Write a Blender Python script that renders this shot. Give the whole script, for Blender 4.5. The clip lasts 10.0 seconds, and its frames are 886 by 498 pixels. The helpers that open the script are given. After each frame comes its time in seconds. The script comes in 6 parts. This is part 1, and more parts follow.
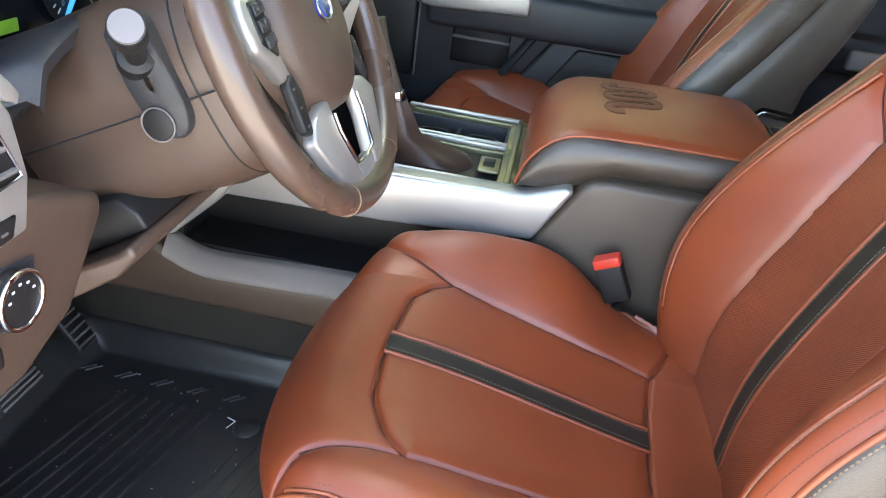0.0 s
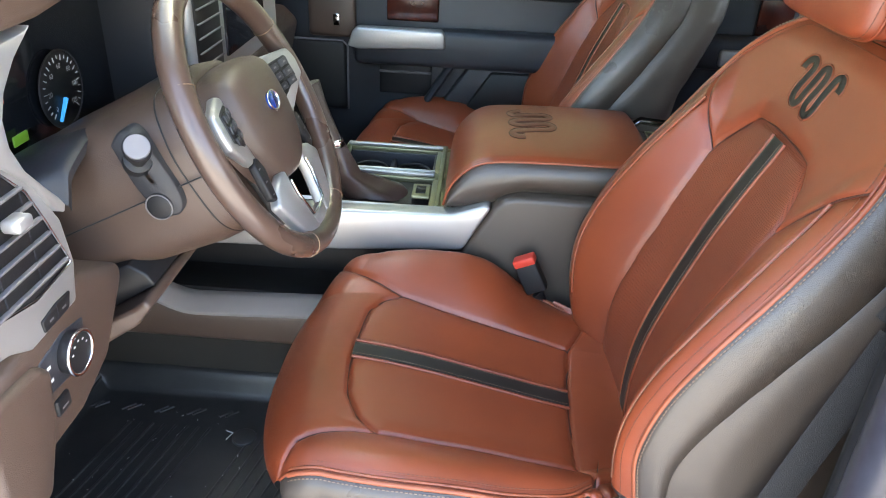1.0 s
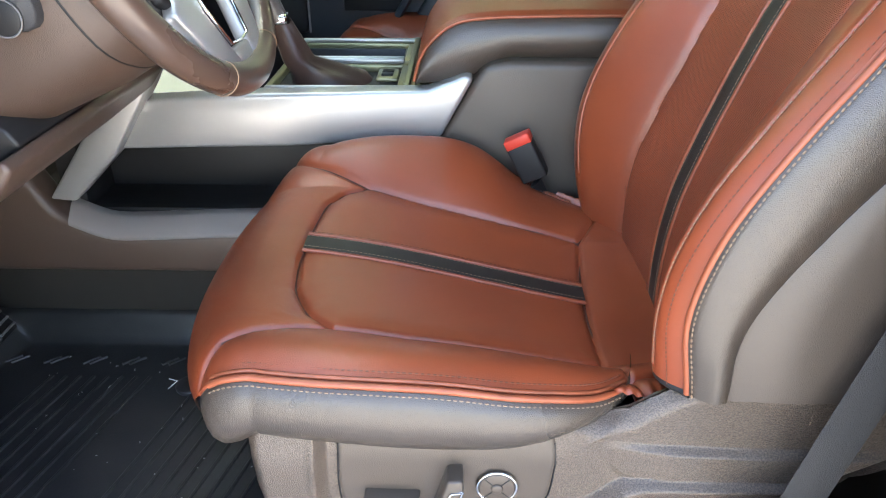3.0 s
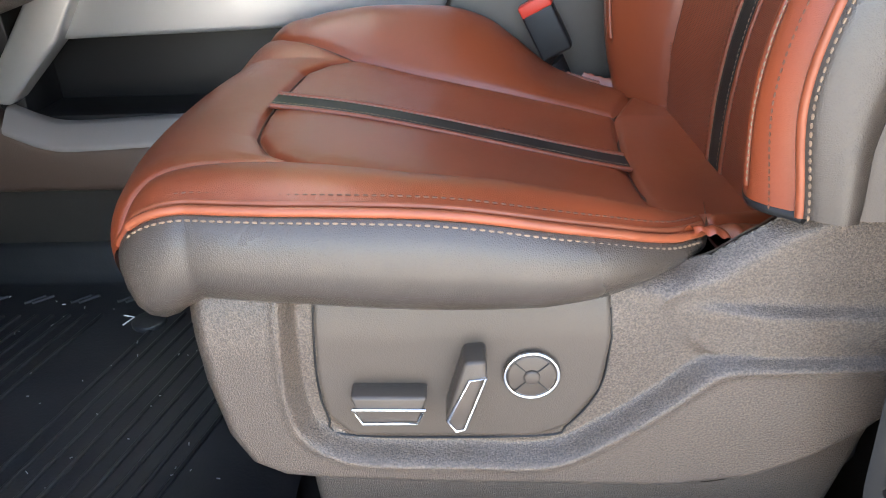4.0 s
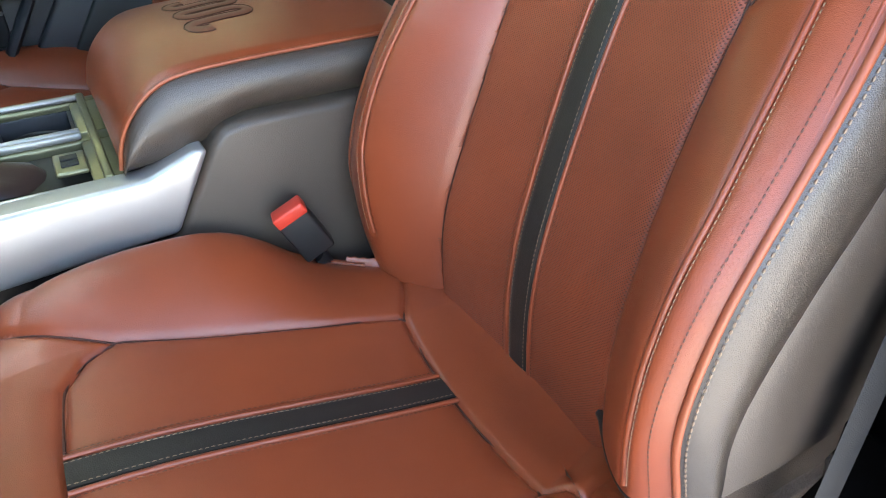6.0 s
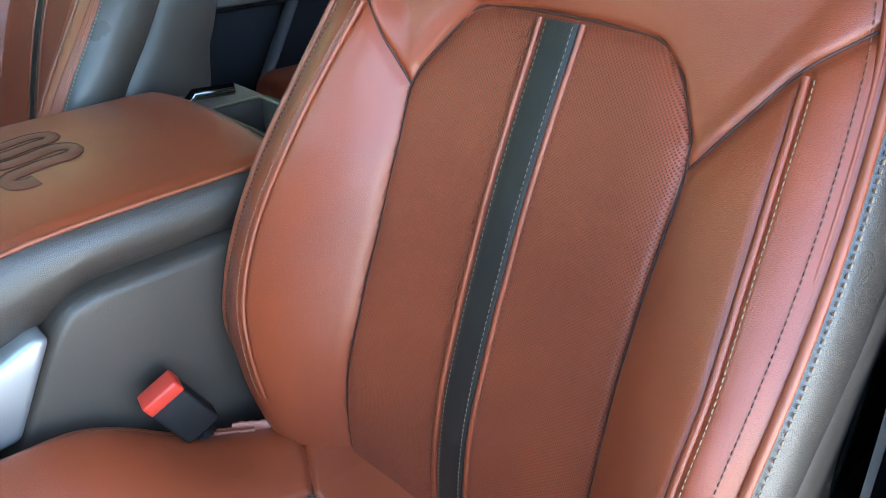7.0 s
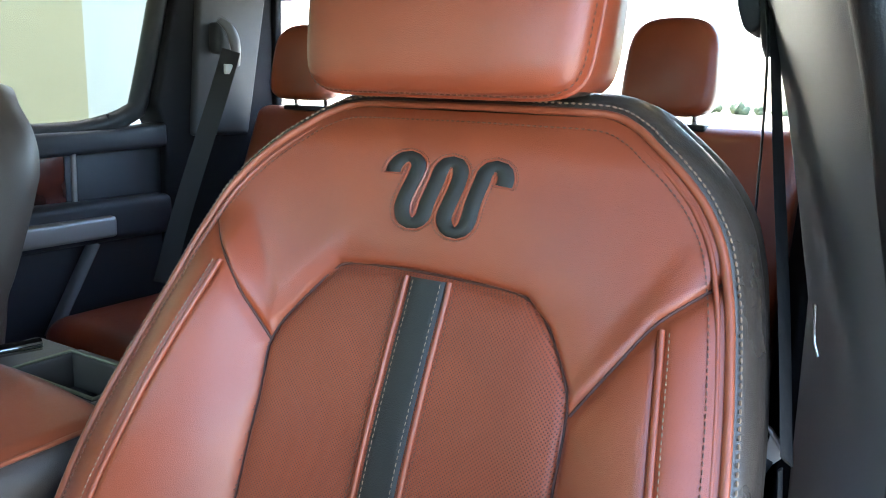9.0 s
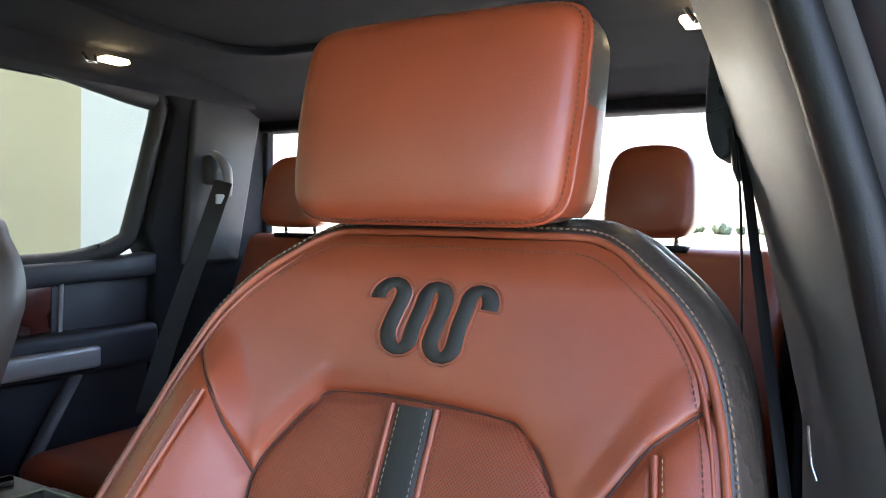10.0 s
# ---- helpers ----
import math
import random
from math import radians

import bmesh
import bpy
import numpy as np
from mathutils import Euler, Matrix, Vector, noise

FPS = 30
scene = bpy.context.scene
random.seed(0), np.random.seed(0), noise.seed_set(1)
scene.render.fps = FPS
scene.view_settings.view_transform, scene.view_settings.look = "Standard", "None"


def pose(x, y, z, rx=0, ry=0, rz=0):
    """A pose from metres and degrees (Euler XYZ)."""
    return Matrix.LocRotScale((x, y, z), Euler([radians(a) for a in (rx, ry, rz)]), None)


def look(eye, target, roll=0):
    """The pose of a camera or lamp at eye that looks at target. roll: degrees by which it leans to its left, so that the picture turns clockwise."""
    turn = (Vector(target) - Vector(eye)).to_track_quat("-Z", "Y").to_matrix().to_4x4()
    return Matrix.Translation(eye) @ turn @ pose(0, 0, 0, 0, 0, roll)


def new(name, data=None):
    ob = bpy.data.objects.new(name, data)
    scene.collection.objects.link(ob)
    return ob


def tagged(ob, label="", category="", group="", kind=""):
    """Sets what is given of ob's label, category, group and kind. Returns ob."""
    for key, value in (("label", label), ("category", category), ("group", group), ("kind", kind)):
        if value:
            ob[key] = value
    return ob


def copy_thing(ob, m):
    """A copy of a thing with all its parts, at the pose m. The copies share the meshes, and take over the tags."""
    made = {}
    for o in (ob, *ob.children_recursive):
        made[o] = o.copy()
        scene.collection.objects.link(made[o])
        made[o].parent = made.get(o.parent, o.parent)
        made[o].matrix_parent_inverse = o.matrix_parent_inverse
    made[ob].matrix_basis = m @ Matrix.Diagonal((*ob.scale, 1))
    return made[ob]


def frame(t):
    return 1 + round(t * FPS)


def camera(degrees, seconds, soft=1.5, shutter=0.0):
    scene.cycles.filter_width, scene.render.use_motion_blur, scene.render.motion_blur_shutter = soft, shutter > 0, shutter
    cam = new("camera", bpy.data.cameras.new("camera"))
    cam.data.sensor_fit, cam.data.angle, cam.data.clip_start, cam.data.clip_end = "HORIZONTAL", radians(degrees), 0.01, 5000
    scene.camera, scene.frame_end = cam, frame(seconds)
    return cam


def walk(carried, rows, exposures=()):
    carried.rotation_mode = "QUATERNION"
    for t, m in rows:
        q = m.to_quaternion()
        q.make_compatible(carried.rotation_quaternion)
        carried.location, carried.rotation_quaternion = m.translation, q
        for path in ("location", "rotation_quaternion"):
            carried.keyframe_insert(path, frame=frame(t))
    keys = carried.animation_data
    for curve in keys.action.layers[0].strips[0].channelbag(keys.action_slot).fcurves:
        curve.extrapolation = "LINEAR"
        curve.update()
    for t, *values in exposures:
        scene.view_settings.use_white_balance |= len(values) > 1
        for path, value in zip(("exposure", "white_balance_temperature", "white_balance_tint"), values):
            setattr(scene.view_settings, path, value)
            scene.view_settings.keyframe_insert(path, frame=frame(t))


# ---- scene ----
cam = camera(62.8, 10.0, soft=1.0)
PATH = [
    (0, (-0.024, -0.761, 0.927), (-0.205, 0.976, -0.048), 8.1),
    (0.5, (0.014, -0.908, 1.029), (-0.104, 0.833, 0.05), 4.8),
    (1, (0.016, -0.957, 1.073), (-0.05, 0.793, 0.107), 3.0),
    (1.5, (0.021, -0.973, 1.087), (-0.016, 0.776, 0.117), 2.1),
    (2, (0.022, -0.97, 1.084), (-0.01, 0.765, 0.09), 1.7),
    (2.5, (0.033, -0.896, 0.999), (-0.018, 0.831, -0.007), 0.8),
    (3, (0.044, -0.814, 0.787), (-0.012, 0.938, -0.177), -0.3),
    (3.2, (0.048, -0.788, 0.713), (-0.015, 0.972, -0.235), -0.7),
    (4.3, (0.026, -0.708, 0.532), (-0.019, 1.071, -0.38), -2.4),
    (4.5, (0.024, -0.705, 0.535), (0.003, 1.069, -0.388), -2.8),
    (5, (0.016, -0.697, 0.556), (0.176, 1.052, -0.401), -3.1),
    (5.5, (-0.033, -0.64, 0.729), (0.416, 1.027, -0.281), -3.1),
    (6, (-0.071, -0.517, 0.815), (0.724, 0.982, -0.244), -2.2),
    (6.2, (-0.051, -0.469, 0.834), (0.832, 0.981, -0.224), -1.6),
    (7.3, (-0.051, -0.347, 0.89), (1.242, 0.845, -0.062), -0.8),
    (7.5, (-0.06, -0.337, 0.893), (1.303, 0.813, -0.013), -0.2),
    (8, (-0.077, -0.326, 0.889), (1.442, 0.745, 0.15), 1.7),
    (8.5, (-0.083, -0.314, 0.888), (1.547, 0.698, 0.321), 2.6),
    (9, (-0.089, -0.305, 0.901), (1.615, 0.66, 0.494), 2.2),
    (9.5, (-0.091, -0.308, 0.903), (1.644, 0.661, 0.676), 1.8),
    (10, (-0.088, -0.309, 0.903), (1.659, 0.661, 0.832), 1.3),
]
walk(cam, [(t, look(eye, target, roll)) for t, eye, target, roll in PATH], exposures=[(0, 3.95, 7600, 12), (1.5, 3.76, 7300, 12), (3, 3.78, 7300, 12), (4.5, 3.54, 7400, 12), (6, 3.94, 7300, 12), (7.5, 4.06, 5700, 0), (8.5, 4.04, 5950, 2), (10, 3.70, 6500, 14)])

# ---------------- light ----------------
world = bpy.data.worlds.new("sky")
scene.world = world
world.use_nodes = True
wn = world.node_tree.nodes
sky = wn.new("ShaderNodeTexSky")
sky.sky_type = "NISHITA"
sky.sun_disc = False
sky.sun_elevation = radians(48)
sky.sun_rotation = radians(20)
sky.dust_density = 2.5
wn["Background"].inputs["Strength"].default_value = 0.15
world.node_tree.links.new(sky.outputs[0], wn["Background"].inputs["Color"])
sun = new("sun", bpy.data.lights.new("sun", "SUN"))
sun.data.energy, sun.data.angle, sun.data.color = 4.2, radians(0.5), (1, 0.95, 0.88)
sun.matrix_world = look((2, 6, 8), (0, 0, 0))


# ---------------- materials ----------------
def mat(name, color, rough=0.5, metal=0.0, grain=0.0, scale=300.0, blotch=0.0, bscale=6.0, coat=0.0, spec=0.5, cells=False, color2=None, crease=0.0, depth=0.001, speck=0.0):
    """Principled surface with fine relief (grain), large uneven tone (blotch) and fine flecks (speck)."""
    m = bpy.data.materials.new(name)
    m.use_nodes = True
    nt = m.node_tree
    n, l = nt.nodes, nt.links
    b = n["Principled BSDF"]
    b.inputs["Base Color"].default_value = (*color, 1)
    b.inputs["Roughness"].default_value = rough
    b.inputs["Metallic"].default_value = metal
    b.inputs["Coat Weight"].default_value = coat
    b.inputs["Coat Roughness"].default_value = 0.23
    b.inputs["Specular IOR Level"].default_value = spec
    tc = n.new("ShaderNodeTexCoord")
    if blotch:
        t = n.new("ShaderNodeTexNoise")
        t.inputs["Scale"].default_value, t.inputs["Detail"].default_value = bscale, 6
        l.new(tc.outputs["Object"], t.inputs["Vector"])
        mx = n.new("ShaderNodeMix")
        mx.data_type = "RGBA"
        c2 = color2 or tuple(max(0.0, c * (1 - blotch)) for c in color)
        mx.inputs[6].default_value, mx.inputs[7].default_value = (*color, 1), (*c2, 1)
        r = n.new("ShaderNodeMapRange")
        r.inputs[1].default_value, r.inputs[2].default_value = 0.35, 0.7
        l.new(t.outputs["Fac"], r.inputs[0])
        l.new(r.outputs[0], mx.inputs[0])
        l.new(mx.outputs[2], b.inputs["Base Color"])
        rr = n.new("ShaderNodeMapRange")
        rr.inputs[3].default_value, rr.inputs[4].default_value = max(0.05, rough - 0.06), min(1, rough + 0.08)
        l.new(t.outputs["Fac"], rr.inputs[0])
        l.new(rr.outputs[0], b.inputs["Roughness"])
    if speck:
        t = n.new("ShaderNodeTexNoise")
        t.inputs["Scale"].default_value, t.inputs["Detail"].default_value = 620, 1
        l.new(tc.outputs["Object"], t.inputs["Vector"])
        r = n.new("ShaderNodeMapRange")
        r.inputs[1].default_value, r.inputs[2].default_value = 0.32, 0.68
        r.inputs[3].default_value, r.inputs[4].default_value = 1 - speck, 1 + speck
        l.new(t.outputs["Fac"], r.inputs[0])
        ml = n.new("ShaderNodeVectorMath")
        ml.operation = "SCALE"
        l.new(b.inputs["Base Color"].links[0].from_socket, ml.inputs[0])
        l.new(r.outputs[0], ml.inputs["Scale"])
        l.new(ml.outputs[0], b.inputs["Base Color"])
    if grain:
        if cells:
            t = n.new("ShaderNodeTexVoronoi")
            t.feature = "DISTANCE_TO_EDGE"
            t.inputs["Scale"].default_value = scale
            src = t.outputs["Distance"]
        else:
            t = n.new("ShaderNodeTexNoise")
            t.inputs["Scale"].default_value, t.inputs["Detail"].default_value = scale, 2
            src = t.outputs["Fac"]
        l.new(tc.outputs["Object"], t.inputs["Vector"])
        t2 = n.new("ShaderNodeTexNoise")
        t2.inputs["Scale"].default_value, t2.inputs["Detail"].default_value = 34, 5
        l.new(tc.outputs["Object"], t2.inputs["Vector"])
        bp = n.new("ShaderNodeBump")
        bp.inputs["Strength"].default_value, bp.inputs["Distance"].default_value = grain, depth
        bp2 = n.new("ShaderNodeBump")
        bp2.inputs["Strength"].default_value, bp2.inputs["Distance"].default_value = 0.10, 0.004
        l.new(t2.outputs["Fac"], bp2.inputs["Height"])
        l.new(src, bp.inputs["Height"])
        if crease:
            warp = n.new("ShaderNodeTexNoise")
            warp.inputs["Scale"].default_value, warp.inputs["Detail"].default_value = 28, 3
            l.new(tc.outputs["Object"], warp.inputs["Vector"])
            add = n.new("ShaderNodeVectorMath")
            add.operation = "MULTIPLY_ADD"
            add.inputs[1].default_value = (0.007, 0.007, 0.007)
            l.new(warp.outputs["Color"], add.inputs[0])
            l.new(tc.outputs["Object"], add.inputs[2])
            v3 = n.new("ShaderNodeTexNoise")
            v3.inputs["Scale"].default_value, v3.inputs["Detail"].default_value = 95, 3
            l.new(add.outputs[0], v3.inputs["Vector"])
            mid = n.new("ShaderNodeMath")
            mid.operation = "SUBTRACT"
            mid.inputs[1].default_value = 0.5
            l.new(v3.outputs["Fac"], mid.inputs[0])
            ab = n.new("ShaderNodeMath")
            ab.operation = "ABSOLUTE"
            l.new(mid.outputs[0], ab.inputs[0])
            r3 = n.new("ShaderNodeMapRange")
            r3.inputs[1].default_value, r3.inputs[2].default_value = 0.0, 0.05
            l.new(ab.outputs[0], r3.inputs[0])
            where = n.new("ShaderNodeTexNoise")
            where.inputs["Scale"].default_value = 17
            l.new(tc.outputs["Object"], where.inputs["Vector"])
            rw = n.new("ShaderNodeMapRange")
            rw.inputs[1].default_value, rw.inputs[2].default_value, rw.inputs[4].default_value = 0.30, 0.62, crease
            l.new(where.outputs["Fac"], rw.inputs[0])
            bp3 = n.new("ShaderNodeBump")
            bp3.inputs["Distance"].default_value = 0.0007
            l.new(rw.outputs[0], bp3.inputs["Strength"])
            l.new(r3.outputs[0], bp3.inputs["Height"])
            l.new(bp2.outputs[0], bp3.inputs["Normal"])
            l.new(bp3.outputs[0], bp.inputs["Normal"])
        else:
            l.new(bp2.outputs[0], bp.inputs["Normal"])
        l.new(bp.outputs[0], b.inputs["Normal"])
    return m


TAN = (0.305, 0.060, 0.021)
LEATHER = mat("tan_leather", TAN, 0.36, grain=0.30, scale=800, cells=True, blotch=0.18, bscale=7, color2=(0.240, 0.048, 0.018), crease=0.06, coat=0.32)
PERF = mat("perforated_leather", TAN, 0.46, grain=0.1, scale=700, cells=True, blotch=0.16, bscale=7, color2=(0.240, 0.048, 0.018))
PIPE = mat("piping_leather", (0.345, 0.086, 0.037), 0.36, blotch=0.2, bscale=40)
DARK_LEATHER = mat("dark_brown_leather", (0.070, 0.053, 0.041), 0.28, grain=0.55, scale=620, cells=True, blotch=0.15, crease=0.15, coat=0.45)
STRIPE = mat("black_brown_leather", (0.022, 0.018, 0.014), 0.5, grain=0.3, scale=500, cells=True, blotch=0.1)
# dark brown that paints the shade in creases and pressed outlines
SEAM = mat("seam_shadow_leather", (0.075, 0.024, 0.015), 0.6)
THREAD = mat("tan_thread", (0.25, 0.165, 0.105), 0.7)
RED_THREAD = mat("rust_thread", (0.14, 0.055, 0.033), 0.7)
PLASTIC = mat("brown_grained_plastic", (0.108, 0.079, 0.060), 0.34, grain=0.8, scale=760, blotch=0.15, depth=0.0018, coat=0.34, speck=0.42)
SMOOTH = mat("brown_satin_plastic", (0.078, 0.059, 0.046), 0.40, grain=0.35, scale=900, blotch=0.1, coat=0.12)
DASH = mat("brown_dash_plastic", (0.088, 0.056, 0.042), 0.42, grain=0.5, scale=900, blotch=0.1, coat=0.15)
BLACKP = mat("black_plastic", (0.011, 0.011, 0.012), 0.5, grain=0.2, scale=900, blotch=0.1)
NAVY = mat("dark_door_plastic", (0.031, 0.033, 0.040), 0.40, grain=0.4, scale=900, blotch=0.1)
SILVER = mat("satin_silver_trim", (0.47, 0.465, 0.455), 0.36, metal=0.6, grain=0.02, scale=900, blotch=0.05)
CHROME = mat("chrome", (0.75, 0.75, 0.75), 0.08, metal=1.0)
GOLD = mat("champagne_bezel", (0.27, 0.255, 0.15), 0.30, metal=0.6, blotch=0.06)
RUBBER = mat("black_rubber_mat", (0.022, 0.022, 0.023), 0.36, grain=0.3, scale=250, blotch=0.4, bscale=14, color2=(0.036, 0.035, 0.034))
CARPET = mat("dark_carpet", (0.030, 0.025, 0.020), 0.95, grain=1.0, scale=900, blotch=0.3)
HEADLINER = mat("dark_headliner", (0.021, 0.021, 0.024), 0.95, spec=0.15, grain=0.6, scale=1200, blotch=0.1)
HEADER = mat("black_rear_trim", (0.012, 0.012, 0.015), 0.9, spec=0.15, grain=0.4, scale=1200, blotch=0.1)
GREYP = mat("grey_pillar_plastic", (0.168, 0.158, 0.162), 0.46, grain=0.25, scale=1500, blotch=0.08)
WOOD = mat("red_wood", (0.10, 0.018, 0.010), 0.2, blotch=0.6, bscale=18, coat=0.6, color2=(0.03, 0.008, 0.006))
REDP = mat("red_plastic", (0.75, 0.055, 0.03), 0.4)
BELT = mat("grey_webbing", (0.035, 0.033, 0.032), 0.8, grain=0.6, scale=900)
BODY = mat("dark_body_paint", (0.044, 0.044, 0.058), 0.35, coat=0.15, blotch=0.3, bscale=40)
SCREEN = mat("black_glass", (0.012, 0.014, 0.018), 0.08)
WHITE = mat("white_print", (0.8, 0.8, 0.8), 0.6)
WALLM = mat("stucco_beige", (0.38, 0.345, 0.205), 0.9, grain=0.5, scale=60, blotch=0.1, bscale=1)
FOLIAGE = mat("green_foliage", (0.085, 0.115, 0.065), 0.8, blotch=0.5, bscale=1.6)
# pale concrete tone for the unseen slab that bounces light into the cab
BOUNCE_SLAB = mat("pale_bounce_slab", (0.33, 0.325, 0.31), 0.85, grain=0.4, scale=40, blotch=0.15, bscale=0.8)
WALLG = mat("stucco_grey", (0.47, 0.49, 0.43), 0.9, grain=0.5, scale=60, blotch=0.08, bscale=1)
GROUND = mat("dry_ground", (0.27, 0.24, 0.185), 0.9, grain=0.5, scale=8, blotch=0.3, bscale=0.4)
# paler than the console plastic: paints the light on the up-facing tray edge
LEDGE = mat("lit_ledge_plastic", (0.23, 0.205, 0.195), 0.42, grain=0.4, scale=900, blotch=0.08)
BLUEE = mat("blue_enamel", (0.01, 0.04, 0.22), 0.15, coat=0.5)


def emit(name, color, strength):
    m = bpy.data.materials.new(name)
    m.use_nodes = True
    b = m.node_tree.nodes["Principled BSDF"]
    b.inputs["Base Color"].default_value = (*color, 1)
    b.inputs["Emission Color"].default_value = (*color, 1)
    b.inputs["Emission Strength"].default_value = strength
    return m


LAMP = emit("warm_lens", (1.0, 0.78, 0.42), 1.2)
CYAN = emit("lit_needle", (0.03, 0.35, 0.9), 0.07)
GREEN = emit("lit_green", (0.16, 0.4, 0.04), 0.02)
NUMERAL = emit("lit_numerals", (0.35, 0.38, 0.40), 0.02)
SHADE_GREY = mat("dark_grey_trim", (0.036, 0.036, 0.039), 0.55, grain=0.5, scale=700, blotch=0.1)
REDL = emit("lit_red", (0.4, 0.05, 0.02), 0.015)

# regular dots on the perforated leather
nt = PERF.node_tree
vt = nt.nodes.new("ShaderNodeTexVoronoi")
vt.inputs["Randomness"].default_value, vt.inputs["Scale"].default_value = 0.0, 1.0
tc0 = nt.nodes.new("ShaderNodeTexCoord")
mp = nt.nodes.new("ShaderNodeMapping")
mp.inputs["Rotation"].default_value = (radians(45), 0, 0)
mp.inputs["Scale"].default_value = (0, 440, 440)
nt.links.new(tc0.outputs["Object"], mp.inputs["Vector"])
nt.links.new(mp.outputs[0], vt.inputs["Vector"])
mr = nt.nodes.new("ShaderNodeMapRange")
mr.inputs[1].default_value, mr.inputs[2].default_value = 0.15, 0.32
nt.links.new(vt.outputs["Distance"], mr.inputs[0])
bb = nt.nodes.new("ShaderNodeBump")
bb.inputs["Strength"].default_value, bb.inputs["Distance"].default_value = 0.8, 0.001
hole = nt.nodes.new("ShaderNodeMix")
hole.data_type = "RGBA"
base = nt.nodes["Principled BSDF"].inputs["Base Color"]
src_socket = base.links[0].from_socket
hole.inputs[6].default_value = (0.105, 0.028, 0.014, 1)
nt.links.new(mr.outputs[0], hole.inputs[0])
nt.links.new(src_socket, hole.inputs[7])
nt.links.new(hole.outputs[2], base)
nt.links.new(mr.outputs[0], bb.inputs["Height"])
nt.links.new(bb.outputs[0], nt.nodes["Principled BSDF"].inputs["Normal"])


def glass(name, tint):
    m = bpy.data.materials.new(name)
    m.use_nodes = True
    b = m.node_tree.nodes["Principled BSDF"]
    b.inputs["Base Color"].default_value = (*tint, 1)
    b.inputs["Roughness"].default_value = 0.0
    b.inputs["IOR"].default_value = 1.0
    b.inputs["Transmission Weight"].default_value = 1.0
    return m


GLASS = glass("clear_glass", (0.93, 0.95, 0.94))
WINDSHIELD = glass("green_tinted_glass", (0.76, 0.88, 0.76))
PRIVACY = glass("grey_tinted_glass", (0.44, 0.45, 0.415))


# ---------------- builders ----------------
def thing(name, label, category, at=(0, 0, 0), group="", kind=""):
    ob = new(name)
    ob.empty_display_size = 0.05
    ob.location = at
    tagged(ob, label, category, group, kind)
    return ob


def origin_of(ob):
    v = Vector((0, 0, 0))
    while ob:
        v += ob.location
        ob = ob.parent
    return v


def part(name, bm, material, parent=None, label="", smooth=True):
    """Links a bmesh, given in world metres, as one mesh under a thing or a part."""
    me = bpy.data.meshes.new(name)
    o = origin_of(parent)
    if o.length:
        bmesh.ops.translate(bm, vec=-o, verts=bm.verts)
    bmesh.ops.recalc_face_normals(bm, faces=bm.faces)
    bm.to_mesh(me)
    bm.free()
    if smooth:
        me.polygons.foreach_set("use_smooth", [True] * len(me.polygons))
        me.set_sharp_from_angle(angle=radians(62))
    me.materials.append(material)
    ob = new(name, me)
    ob.parent = parent
    if label:
        ob["label"] = label
    return ob


def solo(name, bm, material, label, category, kind="", group=""):
    return tagged(part(name, bm, material), label, category, group, kind)


def box(lo, hi, bevel=0.004, seg=2, m=None):
    bm = bmesh.new()
    bmesh.ops.create_cube(bm, size=1)
    c = [(a + b) / 2 for a, b in zip(lo, hi)]
    d = [abs(b - a) for a, b in zip(lo, hi)]
    bmesh.ops.scale(bm, vec=d, verts=bm.verts)
    bevel = min(bevel, min(d) * 0.49)
    if bevel > 0:
        bmesh.ops.bevel(bm, geom=bm.edges[:], offset=bevel, segments=seg, profile=0.5, affect="EDGES")
    if m is not None:
        bmesh.ops.transform(bm, matrix=m, verts=bm.verts)
    bmesh.ops.translate(bm, vec=c, verts=bm.verts)
    return bm


def prism(pts, axis, lo, hi, bevel=0.003, seg=2):
    """A plate from an outline in the two other axes, from lo to hi along axis."""
    bm = bmesh.new()

    def p3(a, b, c):
        return {"x": (c, a, b), "y": (a, c, b), "z": (a, b, c)}[axis]
    va = [bm.verts.new(p3(a, b, lo)) for a, b in pts]
    vb = [bm.verts.new(p3(a, b, hi)) for a, b in pts]
    bm.faces.new(va)
    bm.faces.new(vb[::-1])
    n = len(pts)
    for i in range(n):
        bm.faces.new((va[i], va[(i + 1) % n], vb[(i + 1) % n], vb[i]))
    bmesh.ops.recalc_face_normals(bm, faces=bm.faces)
    if bevel:
        bmesh.ops.bevel(bm, geom=bm.edges[:], offset=bevel, segments=seg, profile=0.5, affect="EDGES", clamp_overlap=True)
    return bm


def tube(pts, r, n=8, closed=False, bm=None, flat=1.0, side=None):
    """A round (or flattened) bar along a line of points."""
    bm = bm or bmesh.new()
    P = [Vector(p) for p in pts]
    k = len(P)
    rings = []
    ref = Vector(side) if side else Vector((0.31, 0.52, 0.79))
    for i in range(k):
        a = P[(i - 1) % k] if closed or i else P[i]
        b = P[(i + 1) % k] if closed or i < k - 1 else P[i]
        d = (b - a).normalized()
        u = ref - d * ref.dot(d)
        if u.length < 1e-4:
            u = d.orthogonal()
        u.normalize()
        if not side:
            ref = u
        w = d.cross(u)
        rr = r[i] if isinstance(r, (list, tuple)) else r
        rings.append([bm.verts.new(P[i] + u * rr * math.cos(2 * math.pi * j / n) + w * rr * flat * math.sin(2 * math.pi * j / n)) for j in range(n)])
    for i in range(k if closed else k - 1):
        A, B = rings[i], rings[(i + 1) % k]
        for j in range(n):
            bm.faces.new((A[j], A[(j + 1) % n], B[(j + 1) % n], B[j]))
    if not closed:
        bm.faces.new(rings[0][::-1])
        bm.faces.new(rings[-1])
    return bm


